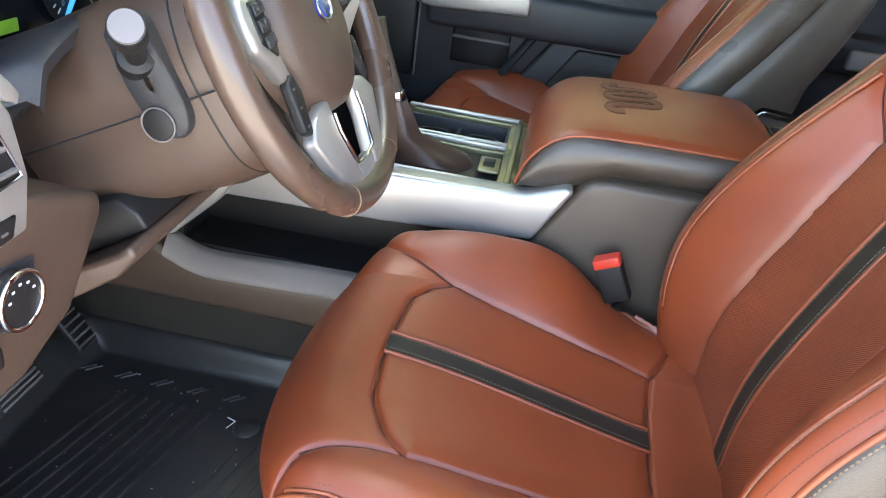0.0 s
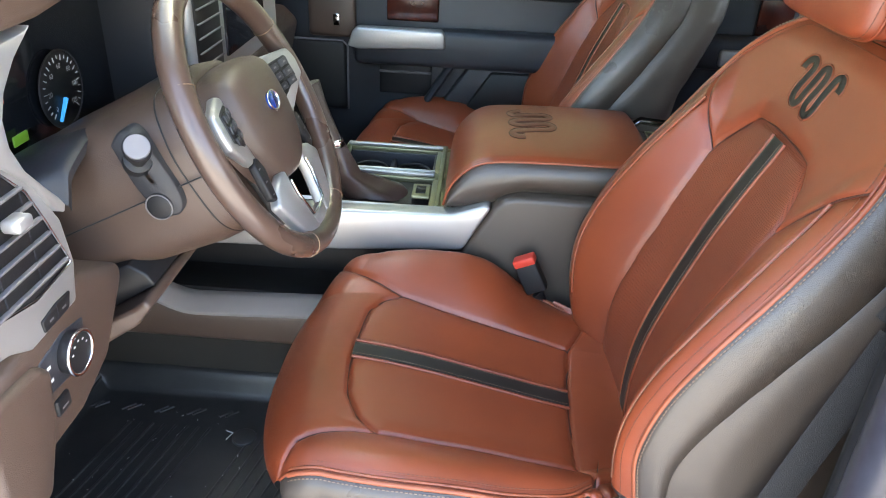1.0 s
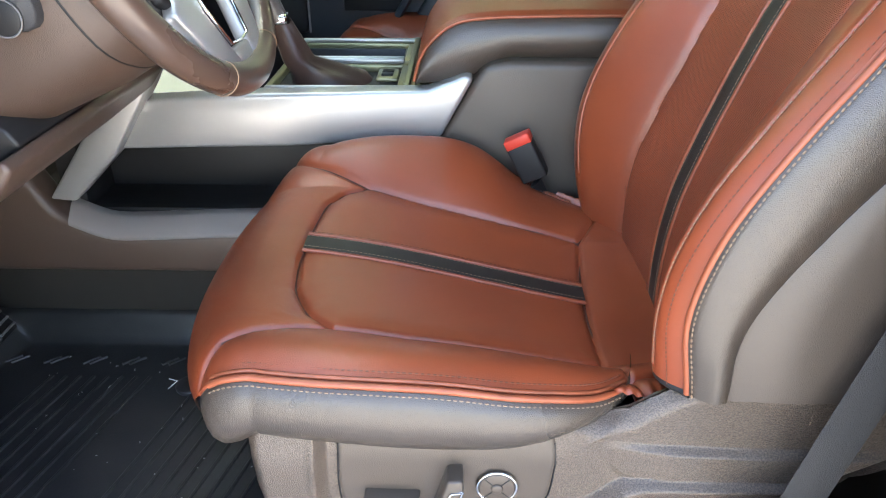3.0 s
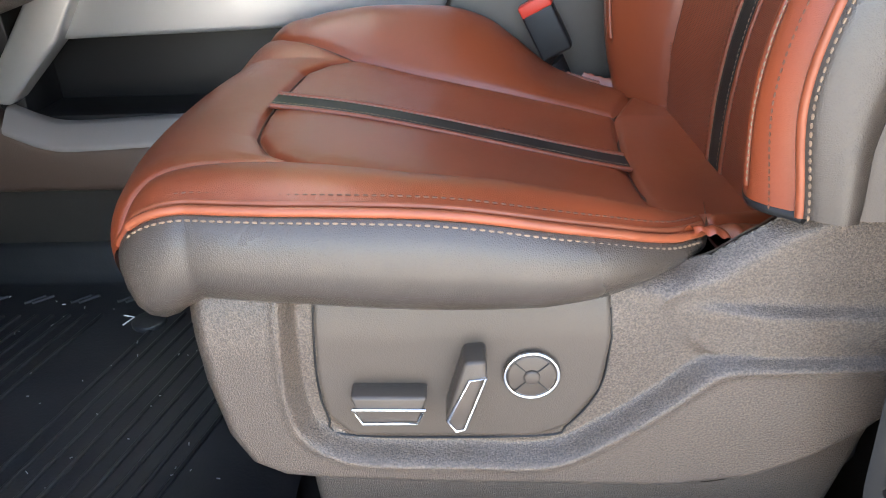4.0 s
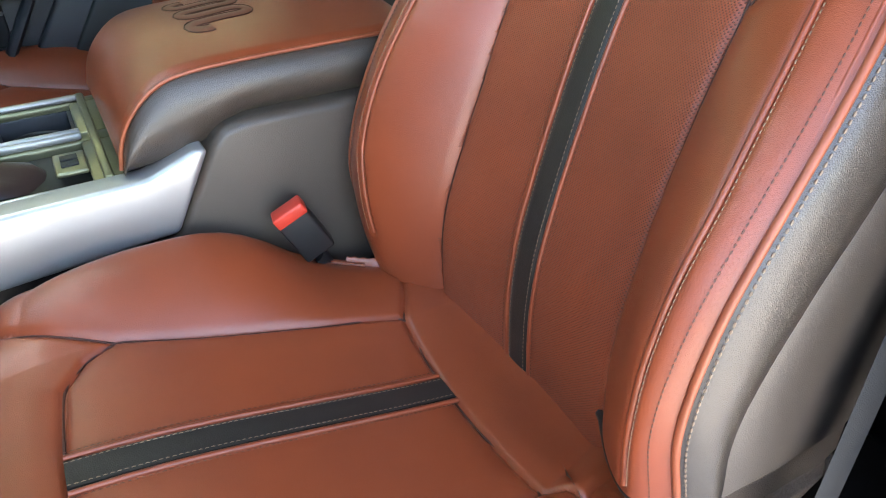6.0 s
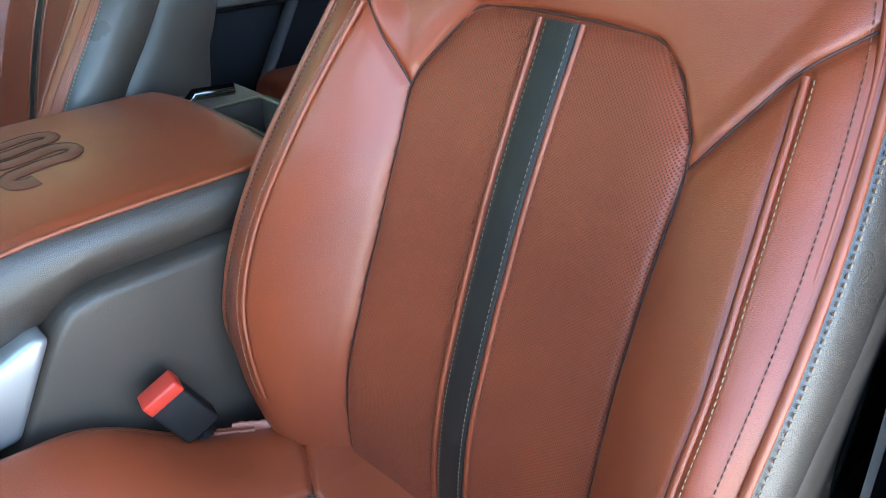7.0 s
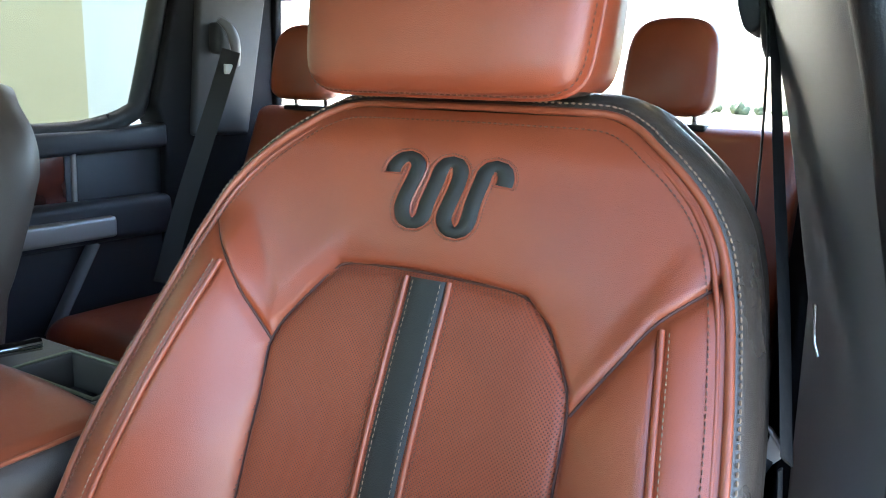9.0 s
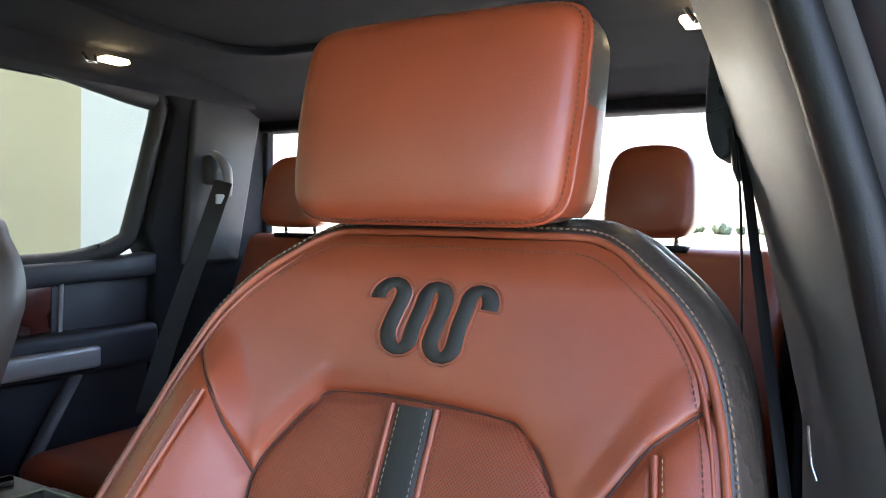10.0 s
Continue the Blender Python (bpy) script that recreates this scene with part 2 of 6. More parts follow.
def smooth_line(pts, n):
    """n points evenly spaced on a Catmull-Rom curve through pts."""
    P = [np.array(p, float) for p in pts]
    P = [2 * P[0] - P[1]] + P + [2 * P[-1] - P[-2]]
    out = []
    for i in range(1, len(P) - 2):
        for t in np.linspace(0, 1, 24, endpoint=False):
            a, b, c, d = P[i - 1:i + 3]
            out.append(0.5 * (2 * b + (c - a) * t + (2 * a - 5 * b + 4 * c - d) * t * t + (3 * b - a - 3 * c + d) * t ** 3))
    out.append(P[-2])
    out = np.array(out)
    s = np.concatenate([[0], np.cumsum(np.linalg.norm(np.diff(out, axis=0), axis=1))])
    q = np.linspace(0, s[-1], n)
    return np.stack([np.interp(q, s, out[:, k]) for k in range(out.shape[1])], 1)


def stitches(line, pitch, r, nrm=None, lift=0.0005, fill=0.62):
    """A row of short threads along a line."""
    line = [np.array(p) for p in line]
    s = np.concatenate([[0], np.cumsum(np.linalg.norm(np.diff(line, axis=0), axis=1))])
    A = np.array(line)
    bm = bmesh.new()
    q = 0.0
    while q + pitch < s[-1]:
        a = [float(np.interp(q, s, A[:, k])) for k in range(3)]
        b = [float(np.interp(q + pitch * fill, s, A[:, k])) for k in range(3)]
        c = [(x + y) / 2 for x, y in zip(a, b)]
        if nrm is not None:
            c = [x + lift * v for x, v in zip(c, nrm)]
        tube([a, c, b], [r * 0.6, r, r * 0.6], 5, bm=bm)
        q += pitch
    return bm


def sheet(rows, closed=False, bm=None):
    """A skin over rows of points."""
    bm = bm or bmesh.new()
    V = [[bm.verts.new(p) for p in row] for row in rows]
    for a, b in zip(V, V[1:]):
        n = len(a)
        for j in range(n if closed else n - 1):
            k = (j + 1) % n
            bm.faces.new((a[j], a[k], b[k], b[j]))
    return bm


def disc(center, axis_m, r, depth, n=32, bevel=0.002):
    bm = bmesh.new()
    bmesh.ops.create_cone(bm, cap_ends=True, segments=n, radius1=r, radius2=r, depth=depth)
    if bevel:
        es = [e for e in bm.edges if len(e.link_faces) == 2 and any(len(f.verts) > 4 for f in e.link_faces)]
        bmesh.ops.bevel(bm, geom=es, offset=bevel, segments=2, profile=0.5, affect="EDGES")
    bmesh.ops.transform(bm, matrix=Matrix.Translation(center) @ axis_m, verts=bm.verts)
    return bm


def seam_depth(y, z, seams, sig):
    """How near (0 to 1) points are to the nearest of the seams, polylines in a plane."""
    best = np.full(y.shape, 9.0)
    for line in seams:
        L = np.array(line)
        for (ay, az), (by, bz) in zip(L[:-1], L[1:]):
            dy, dz = by - ay, bz - az
            t = np.clip(((y - ay) * dy + (z - az) * dz) / (dy * dy + dz * dz + 1e-12), 0, 1)
            best = np.minimum(best, np.hypot(y - ay - t * dy, z - az - t * dz))
    return np.exp(-(best / sig) ** 2), best


def inside(y, z, poly):
    r = np.zeros(np.shape(y), bool)
    n = len(poly)
    for i in range(n):
        (ay, az), (by, bz) = poly[i], poly[(i + 1) % n]
        c = ((az > z) != (bz > z)) & (y < (by - ay) * (z - az) / (bz - az + 1e-12) + ay)
        r ^= c
    return r


def split_sheet(X, Y, Z, region, specs, parent):
    """Cuts a fine skin by region into parts; specs: region -> (name, material, label)."""
    cen = region[:-1, :-1]
    o = origin_of(parent)
    for key, (name, m, label) in specs.items():
        idx = np.argwhere(cen == key)
        if not len(idx):
            continue
        ids = {}
        verts, faces = [], []
        for i, j in idx:
            f = []
            for a, b in ((i, j), (i, j + 1), (i + 1, j + 1), (i + 1, j)):
                k = (a, b)
                if k not in ids:
                    ids[k] = len(verts)
                    verts.append((X[a, b] - o[0], Y[a, b] - o[1], Z[a, b] - o[2]))
                f.append(ids[k])
            faces.append(f)
        me = bpy.data.meshes.new(name)
        me.from_pydata(verts, [], faces)
        me.polygons.foreach_set("use_smooth", [True] * len(faces))
        me.materials.append(m)
        ob = new(name, me)
        ob.parent = parent
        if label:
            ob["label"] = label


def lettering(body, size, at):
    """Flat printed characters that face the rear of the cab."""
    cu = bpy.data.curves.new("print", "FONT")
    cu.body, cu.size, cu.align_x, cu.align_y = body, size, "CENTER", "CENTER"
    ob = bpy.data.objects.new("print", cu)
    bm = bmesh.new()
    bm.from_mesh(ob.to_mesh())
    bpy.data.objects.remove(ob)
    bmesh.ops.transform(bm, matrix=Matrix.Translation(at) @ Matrix(((0, 0, 1, 0), (1, 0, 0, 0), (0, 1, 0, 0), (0, 0, 0, 1))), verts=bm.verts)
    return bm


# ---------------- the seat ----------------
def flow(q, xs, ys):
    """A smooth curve through knots, held flat beyond its ends."""
    xs, ys = np.array(xs, float), np.array(ys, float)
    d = np.gradient(ys, xs)
    q = np.clip(q, xs[0], xs[-1])
    i = np.clip(np.searchsorted(xs, q) - 1, 0, len(xs) - 2)
    h = xs[i + 1] - xs[i]
    t = (q - xs[i]) / h
    return (2 * t ** 3 - 3 * t * t + 1) * ys[i] + (t ** 3 - 2 * t * t + t) * h * d[i] + (3 * t * t - 2 * t ** 3) * ys[i + 1] + (t ** 3 - t * t) * h * d[i + 1]


def hump(a, a1, a2, a3, p1, p2, p3, lead=1.25):
    """Padding across a seat: gently cupped to a seam at a1, swelling to a crest at a2, rolling off to the edge at a3."""
    s = (p2 - p1) / (a2 - a1)
    m1, m2, m3 = lead * s, 0.30 * s, 2.1 * (p3 - p2) / (a3 - a2)

    def span(t, u, v, h, du, dv):
        t = np.clip(t, 0, 1)
        return (2 * t ** 3 - 3 * t * t + 1) * u + (t ** 3 - 2 * t * t + t) * h * du + (3 * t * t - 2 * t ** 3) * v + (t ** 3 - t * t) * h * dv
    one = p1 * np.clip(a / a1, 0, 1) ** 2
    two = span((a - a1) / (a2 - a1), p1, p2, a2 - a1, m1, m2)
    three = span((a - a2) / (a3 - a2), p2, p3, a3 - a2, m2, m3)
    return np.where(a < a1, one, np.where(a < a2, two, three))


def back_half(z, y=-1.0):
    near = flow(z, [0.20, 0.32, 0.42, 0.52, 0.60, 0.66, 0.726, 0.775, 0.81, 0.841, 0.868, 0.882, 0.890],
                [0.245, 0.268, 0.266, 0.264, 0.262, 0.256, 0.245, 0.234, 0.221, 0.198, 0.166, 0.145, 0.122])
    return near + np.where(np.asarray(y) > 0, flow(z, [0.20, 0.32, 0.42, 0.50, 0.58, 0.66, 0.72], [0.014, 0.016, 0.017, 0.014, 0.008, 0.003, 0.0]), 0.0)


def back_front(y, z):
    """The backrest's front face: how far back it lies at a place across and up. The outer bolster is sat flatter than the inner one."""
    c = flow(z, [0.20, 0.285, 0.351, 0.418, 0.484, 0.551, 0.617, 0.684, 0.75, 0.79, 0.83, 0.87, 0.90],
             [0.298, 0.293, 0.294, 0.303, 0.321, 0.343, 0.367, 0.396, 0.4265, 0.442, 0.457, 0.472, 0.486])
    a, w = np.abs(y), back_half(z, y)
    p1 = flow(z, [0.28, 0.42, 0.50, 0.60, 0.68, 0.75, 0.85], [0.022, 0.026, 0.022, 0.016, 0.010, 0.004, 0.0])
    far = hump(a, flow(z, [0.28, 0.41, 0.52, 0.63, 0.68, 0.78, 0.89], [0.146, 0.137, 0.135, 0.139, 0.145, 0.125, 0.06]),
               flow(z, [0.28, 0.42, 0.467, 0.514, 0.561, 0.609, 0.656, 0.703, 0.75, 0.80, 0.85, 0.89], [0.205, 0.217, 0.226, 0.229, 0.228, 0.221, 0.214, 0.204, 0.193, 0.172, 0.142, 0.095]), w, p1,
               flow(z, [0.26, 0.36, 0.42, 0.467, 0.514, 0.561, 0.609, 0.656, 0.703, 0.75, 0.80, 0.85, 0.89], [0.055, 0.080, 0.091, 0.097, 0.096, 0.090, 0.081, 0.071, 0.061, 0.050, 0.036, 0.020, 0.008]),
               flow(z, [0.26, 0.34, 0.42, 0.50, 0.56, 0.62, 0.686, 0.752, 0.80, 0.85, 0.89], [0.04, 0.055, 0.078, 0.083, 0.078, 0.066, 0.052, 0.041, 0.028, 0.012, -0.002]))
    near = hump(a, flow(z, [0.28, 0.36, 0.45, 0.54, 0.63, 0.68, 0.78, 0.89], [0.164, 0.162, 0.155, 0.148, 0.145, 0.143, 0.125, 0.06]),
                flow(z, [0.28, 0.415, 0.47, 0.525, 0.58, 0.635, 0.69, 0.745, 0.80, 0.85, 0.89], [0.235, 0.238, 0.235, 0.231, 0.228, 0.219, 0.209, 0.199, 0.172, 0.142, 0.095]), w, p1,
                flow(z, [0.26, 0.36, 0.415, 0.47, 0.525, 0.58, 0.635, 0.69, 0.745, 0.80, 0.89], [0.045, 0.066, 0.076, 0.080, 0.074, 0.060, 0.042, 0.025, 0.011, 0.002, 0.0]),
                flow(z, [0.26, 0.34, 0.417, 0.494, 0.571, 0.649, 0.726, 0.803, 0.88], [0.03, 0.038, 0.057, 0.061, 0.048, 0.025, 0.006, -0.008, -0.010]))
    over = np.clip((z - np.interp(a, [0.0, 0.09, 0.145, 0.195, 0.238], [0.745, 0.745, 0.674, 0.747, 0.781])) / 0.05, 0, 1)
    over = over * over * (3 - 2 * over)
    rim = np.where(y > 0, flow(z, [0.60, 0.68, 0.75, 0.80, 0.85, 0.89], [0.075, 0.060, 0.045, 0.030, 0.014, 0.0]), flow(z, [0.60, 0.68, 0.75, 0.80, 0.89], [0.04, 0.022, 0.004, -0.006, -0.008]))
    rise = np.where(y > 0, far, near)
    rise = rise * (1 - over) + over * rim * (a / w) ** 2.2
    top = np.clip((z - 0.85) / 0.04, 0, 1)
    return c - rise + 0.010 * top ** 2


PANEL = [(0.146, 0.24), (0.141, 0.36), (0.136, 0.45), (0.135, 0.55), (0.139, 0.63), (0.1455, 0.672), (0.139, 0.694), (0.116, 0.726), (0.095, 0.748), (0.04, 0.752)]
PANEL_NEAR = [(-0.165, 0.24), (-0.162, 0.36), (-0.155, 0.45), (-0.148, 0.54), (-0.145, 0.63), (-0.1435, 0.668), (-0.138, 0.692), (-0.113, 0.728), (-0.088, 0.747), (-0.04, 0.751)]
PANEL_SEAM = PANEL + PANEL_NEAR[::-1]
SHOULDER = [(0.145, 0.676), (0.170, 0.714), (0.195, 0.749), (0.238, 0.783)]
BOLSTER = [(0.194, 0.748), (0.204, 0.703), (0.214, 0.656), (0.221, 0.609), (0.228, 0.561), (0.229, 0.514), (0.226, 0.467), (0.217, 0.42), (0.207, 0.36)]
BOLSTER_NEAR = [(-0.199, 0.746), (-0.209, 0.69), (-0.219, 0.635), (-0.228, 0.58), (-0.231, 0.525), (-0.235, 0.47), (-0.238, 0.415), (-0.237, 0.345)]


def mirror(line):
    return [(-a, b) for a, b in line]


def emblem_line():
    """The winding ribbon of the emblem, on a unit scale, across and up."""
    pts = [(-1.0, 0.42), (-0.99, 0.62), (-0.86, 0.86), (-0.66, 0.92), (-0.50, 0.72), (-0.52, 0.40), (-0.62, -0.1), (-0.66, -0.50), (-0.56, -0.84), (-0.36, -0.93), (-0.20, -0.74),
           (-0.16, -0.3), (-0.06, 0.3), (-0.02, 0.62), (0.10, 0.84), (0.28, 0.84), (0.38, 0.60), (0.36, 0.2), (0.26, -0.4), (0.24, -0.72), (0.36, -0.98), (0.56, -1.02), (0.70, -0.78),
           (0.74, -0.2), (0.82, 0.4), (0.86, 0.66), (1.0, 0.84), (1.18, 0.78), (1.26, 0.52), (1.24, 0.30)]
    return smooth_line(pts, 90)


def ribbon(line, half, place):
    """A flat band along a line in a plane, laid on a surface by place(a, b, lift)."""
    L = np.array(line)
    d = np.gradient(L, axis=0)
    d /= np.linalg.norm(d, axis=1)[:, None] + 1e-9
    n = np.stack([-d[:, 1], d[:, 0]], 1)
    rows = []
    for p, q in zip(L, n):
        rows.append([place(*(p + q * half * k), lift) for k, lift in ((-1, -0.0004), (-0.8, 0.0009), (0, 0.0011), (0.8, 0.0009), (1, -0.0004))])
    return sheet(rows)


def build_seat():
    seat = thing("bucket_seat", "rust-tan leather bucket seat with dark brown sides and tan stitching", "car seat", (0, 0, 0.02), "front seats")
    # backrest skin
    zs = np.concatenate([np.linspace(0.235, 0.81, 260), np.linspace(0.8125, 0.890, 46)])
    ss = np.linspace(-1, 1, 230)
    S, Zg = np.meshgrid(ss, zs)
    Yg = S * back_half(Zg, S)
    seams = [PANEL_SEAM, SHOULDER, mirror(SHOULDER), BOLSTER, BOLSTER_NEAR]
    g, _ = seam_depth(Yg, Zg, seams, 0.0042)
    g2, _ = seam_depth(Yg, Zg, seams[:3], 0.016)
    g3, _ = seam_depth(Yg, Zg, seams[:3], 0.0022)
    Xg = back_front(Yg, Zg) + 0.004 * g + 0.0035 * g2 + 0.003 * g3
    pan = inside(Yg, Zg, PANEL_SEAM)
    reg = np.where(pan, 1, np.where(Zg > np.interp(np.abs(Yg), [0.145, 0.170, 0.195, 0.238, 0.27], [0.676, 0.714, 0.749, 0.783, 0.79]), 0, np.where(Yg > 0, 2, 3)))
    reg = np.where((Zg < np.where(Yg > 0, 0.29, 0.335)) & (np.abs(Yg) > 0.165) & ~pan, 9, reg)
    split_sheet(Xg, Yg, Zg, reg, {0: ("backrest_upper", LEATHER, ""), 1: ("backrest_insert", PERF, "perforated rust-tan leather panel"), 2: ("backrest_bolster", LEATHER, ""), 3: ("backrest_bolster", LEATHER, "")}, seat)

    def bp(y, z, lift=0.0):
        return (float(back_front(np.float64(y), np.float64(z))) - lift, y, z)
    # crease shade, painted as thin dark tubes sunk along the backrest seams
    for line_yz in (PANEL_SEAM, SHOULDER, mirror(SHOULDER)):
        part("seam_shade_line", tube([bp(y, z, -0.0092) for y, z in smooth_line(line_yz, 150)], 0.0013, 6), SEAM, seat, "dark line painting the shade in the seam crease")
    # stripe
    zz = np.linspace(0.240, 0.750, 110)
    part("backrest_stripe", sheet([[bp(k * 0.0175, z, l) for k, l in ((-1, -0.0006), (-0.93, 0.0012), (-0.5, 0.0018), (0, 0.002), (0.5, 0.0018), (0.93, 0.0012), (1, -0.0006))] for z in zz]), STRIPE, seat, "dark brown leather stripe")
    for sgn in (-1, 1):
        part("stitching", stitches([bp(sgn * 0.0135, z, 0.0022) for z in zz], 0.0055, 0.0005, (-1, 0, 0)), THREAD, seat, "tan thread")
        part("stripe_welt", tube([bp(sgn * 0.0215, z, 0.0004) for z in zz], 0.0028, 6), LEATHER, seat)
        part("stitching", stitches([bp(sgn * 0.0275, z, 0.0010) for z in zz], 0.0055, 0.0005, (-1, 0, 0)), RED_THREAD, seat, "rust thread")
        bl = smooth_line(BOLSTER if sgn > 0 else BOLSTER_NEAR, 70)
        part("bolster_welt", tube([bp(a, b, -0.002) for a, b in bl], 0.0030, 6), LEATHER, seat)
        part("stitching", stitches([bp(a + sgn * 0.006, b, 0.0006) for a, b in bl], 0.005, 0.0006, (-1, 0, 0)), THREAD, seat, "tan thread")
    # outline: piping, stitches and the dark sides
    left = [(-float(back_half(z)), z) for z in np.linspace(0.335, 0.890, 56)]
    right = [(float(back_half(z, 1.0)), z) for z in np.linspace(0.890, 0.300, 56)]
    line = smooth_line(left + [(-0.06, 0.8915), (0, 0.892), (0.06, 0.8915)] + right, 190)
    d = np.gradient(line, axis=0)
    nrm = np.stack([-d[:, 1], d[:, 0]], 1)
    nrm /= np.linalg.norm(nrm, axis=1)[:, None]
    edge = [np.array(bp(a, b)) for a, b in line]
    part("piping", tube([e + np.array((0.001, n[0] * 0.0025, n[1] * 0.0025)) for e, n in zip(edge, nrm)], 0.0036, 8), PIPE, seat, "bright orange-tan leather piping")
    part("piping_inner", tube([e + np.array((-0.001, -n[0] * 0.0055, -n[1] * 0.0055)) for e, n in zip(edge, nrm)], 0.0024, 6), LEATHER, seat)
    part("stitching", stitches([np.array(bp(a - n[0] * 0.0105, b - n[1] * 0.0105, 0.0010)) for (a, b), n in zip(line, nrm)], 0.0052, 0.0008), RED_THREAD, seat, "rust thread")
    rows, rows2 = [], []
    seam = np.interp(line[:, 1], [0.33, 0.38, 0.42, 0.46, 0.50, 0.55, 0.62, 0.76, 0.9], [0.036, 0.043, 0.054, 0.066, 0.078, 0.087, 0.092, 0.088, 0.06])
    deep = np.interp(line[:, 1], [0.33, 0.45, 0.60, 0.75, 0.86, 0.9], [0.26, 0.22, 0.14, 0.10, 0.09, 0.09])
    for e, n, sm, D in zip(edge, nrm, seam, deep):
        o = np.array((0, n[0], n[1]))
        bx = np.array((1, 0, 0))
        rows.append([tuple(e + o * a + bx * b) for a, b in ((0.000, 0.0), (0.006, 0.002), (0.012, 0.010), (0.017, 0.25 * sm + 0.01), (0.019, 0.6 * sm), (0.016, 0.92 * sm), (0.010, sm))])
        rows2.append([tuple(e + o * a + bx * b) for a, b in ((0.008, sm - 0.003), (0.013, sm + 0.003), (0.015, sm + 0.25 * D), (0.012, sm + 0.55 * D), (0.003, sm + 0.82 * D), (-0.025, sm + 0.96 * D), (-0.07, sm + D))])
    part("shell_gap", tube([Vector(r[-1]).lerp(Vector(q[0]), 0.5) for r, q in zip(rows, rows2)], 0.0022, 6), BLACKP, seat, "dark gap beside the back shell")
    part("backrest_side", sheet(rows), DARK_LEATHER, seat, "dark brown leather side")
    part("backrest_shell", sheet(rows2 + [[r[-1]] * 7 for r in rows2[-1:]]), SMOOTH, seat, "dark brown plastic back shell")
    part("backrest_rear", sheet([[rows2[i][-1], rows2[-1 - i][-1]] for i in range(len(rows2) // 2)]), SMOOTH, seat)
    hem = [np.array(bp(y, 0.335)) for y in np.linspace(-0.272, -0.158, 16)]
    part("backrest_hem", tube([tuple(e + np.array((0.004, 0, -0.001))) for e in hem], 0.0042, 8), BLACKP, seat, "black hem under the bolster")
    part("backrest_underside", sheet([[tuple(e + np.array((k, 0, dz))) for k, dz in ((0.004, -0.002), (0.05, 0.004), (0.12, 0.010))] for e in hem]), BLACKP, seat)
    part("stitching", stitches([e + np.array((0.0035, n[0] * 0.0095, n[1] * 0.0095)) for e, n in zip(edge, nrm)], 0.0058, 0.0011), THREAD, seat, "thick tan thread")
    # emblem on the upper part
    em = emblem_line()
    sc = 0.0345

    def ep(a, b, lift=0.0):
        return bp(0.010 - a * sc * 1.42, 0.821 + b * sc * 0.88, lift)
    part("emblem", ribbon(em, 0.165, ep), STRIPE, seat, "dark brown leather winding emblem")
    L = np.array(em)
    dd = np.gradient(L, axis=0)
    dd /= np.linalg.norm(dd, axis=1)[:, None]
    nn = np.stack([-dd[:, 1], dd[:, 0]], 1)
    lp = np.concatenate([L + nn * 0.235, (L - nn * 0.235)[::-1]])
    part("emblem_border", tube([ep(*p, 0.0004) for p in np.concatenate([L + nn * 0.185, (L - nn * 0.185)[::-1]])], 0.0011, 5, closed=True), LEATHER, seat)
    part("stitching", stitches([ep(*p, 0.0008) for p in lp], 0.0032, 0.0005), RED_THREAD, seat, "rust thread")

    # headrest
    hx, hz = 0.428, 0.994
    rows = []
    prof = [(0.0, 0.30), (0.001, 0.60), (0.002, 0.80), (0.005, 0.90), (0.009, 0.955), (0.016, 0.985), (0.026, 1.0), (0.055, 1.0), (0.080, 0.985), (0.102, 0.955), (0.115, 0.90), (0.121, 0.80), (0.123, 0.5), (0.123, 0.2)]
    for dx, k in prof:
        row = []
        for j in np.linspace(0, 2 * math.pi, 120, endpoint=False):
            c, s_ = math.cos(j), math.sin(j)
            n = 8.5
            r = 1 / (abs(c) ** n + abs(s_) ** n) ** (1 / n)
            yy, zz_ = r * c, r * s_
            crown = 0.006 * (yy * k) ** 2 + 0.005 * (zz_ * k) ** 2
            row.append((hx + dx + crown + 0.018 * zz_ * k, 0.011 + (0.138 - 0.006 * (zz_ < 0) * abs(zz_)) * yy * k, hz + 0.0915 * zz_ * k))
        rows.append(row)
    face = sheet(rows[:7], True)
    face.faces.new([v for v in list(face.verts)[:120]][::-1])
    head = part("headrest", face, LEATHER, seat, "padded rust-tan leather head restraint")
    back = sheet(rows[6:], True)
    back.faces.new([v for v in list(back.verts)[-120:]])
    part("headrest_back", back, DARK_LEATHER, head, "dark brown leather rear half")
    part("piping", tube([Vector(p) + Vector((0.0, 0, 0)) for p in rows[6]], 0.0022, 8, closed=True), LEATHER, head, "rust-tan seam welt")
    part("stitching", stitches([Vector(p) * 1.0 + Vector((-0.001, 0, 0)) for p in rows[5]] , 0.0055, 0.0007), RED_THREAD, head, "rust thread")
    part("stitching", stitches([Vector(p) + Vector((0.010, 0, 0)) for p in rows[6]], 0.0055, 0.0007), RED_THREAD, head, "rust thread")
    ring = [Vector(p) for p in rows[6]]
    for sgn in (-1, 1):
        low = [p for p in ring if sgn * (p.y - 0.011) > 0.115 and p.z < hz + 0.005]
        low.sort(key=lambda p: p.z)
        part("headrest_inset", sheet([[p + Vector((k * (0.066 - 0.25 * max(0.0, p.z - hz + 0.05)), sgn * o, 0)) for k, o in ((0.0, 0.0), (0.05, 0.0016), (0.5, 0.0016), (0.95, 0.0006), (1, -0.0030))] for p in low]), LEATHER, head, "small rust-tan side inset")
    for y in (-0.075, 0.075):
        part("headrest_post", tube([(0.525, y, 0.83), (0.515, y, 0.95)], 0.007, 10), CHROME, head, "chrome post")
    part("headrest_collar", box((0.50, -0.105, 0.866), (0.555, 0.105, 0.888), 0.006), BLACKP, head, "black plastic collar")

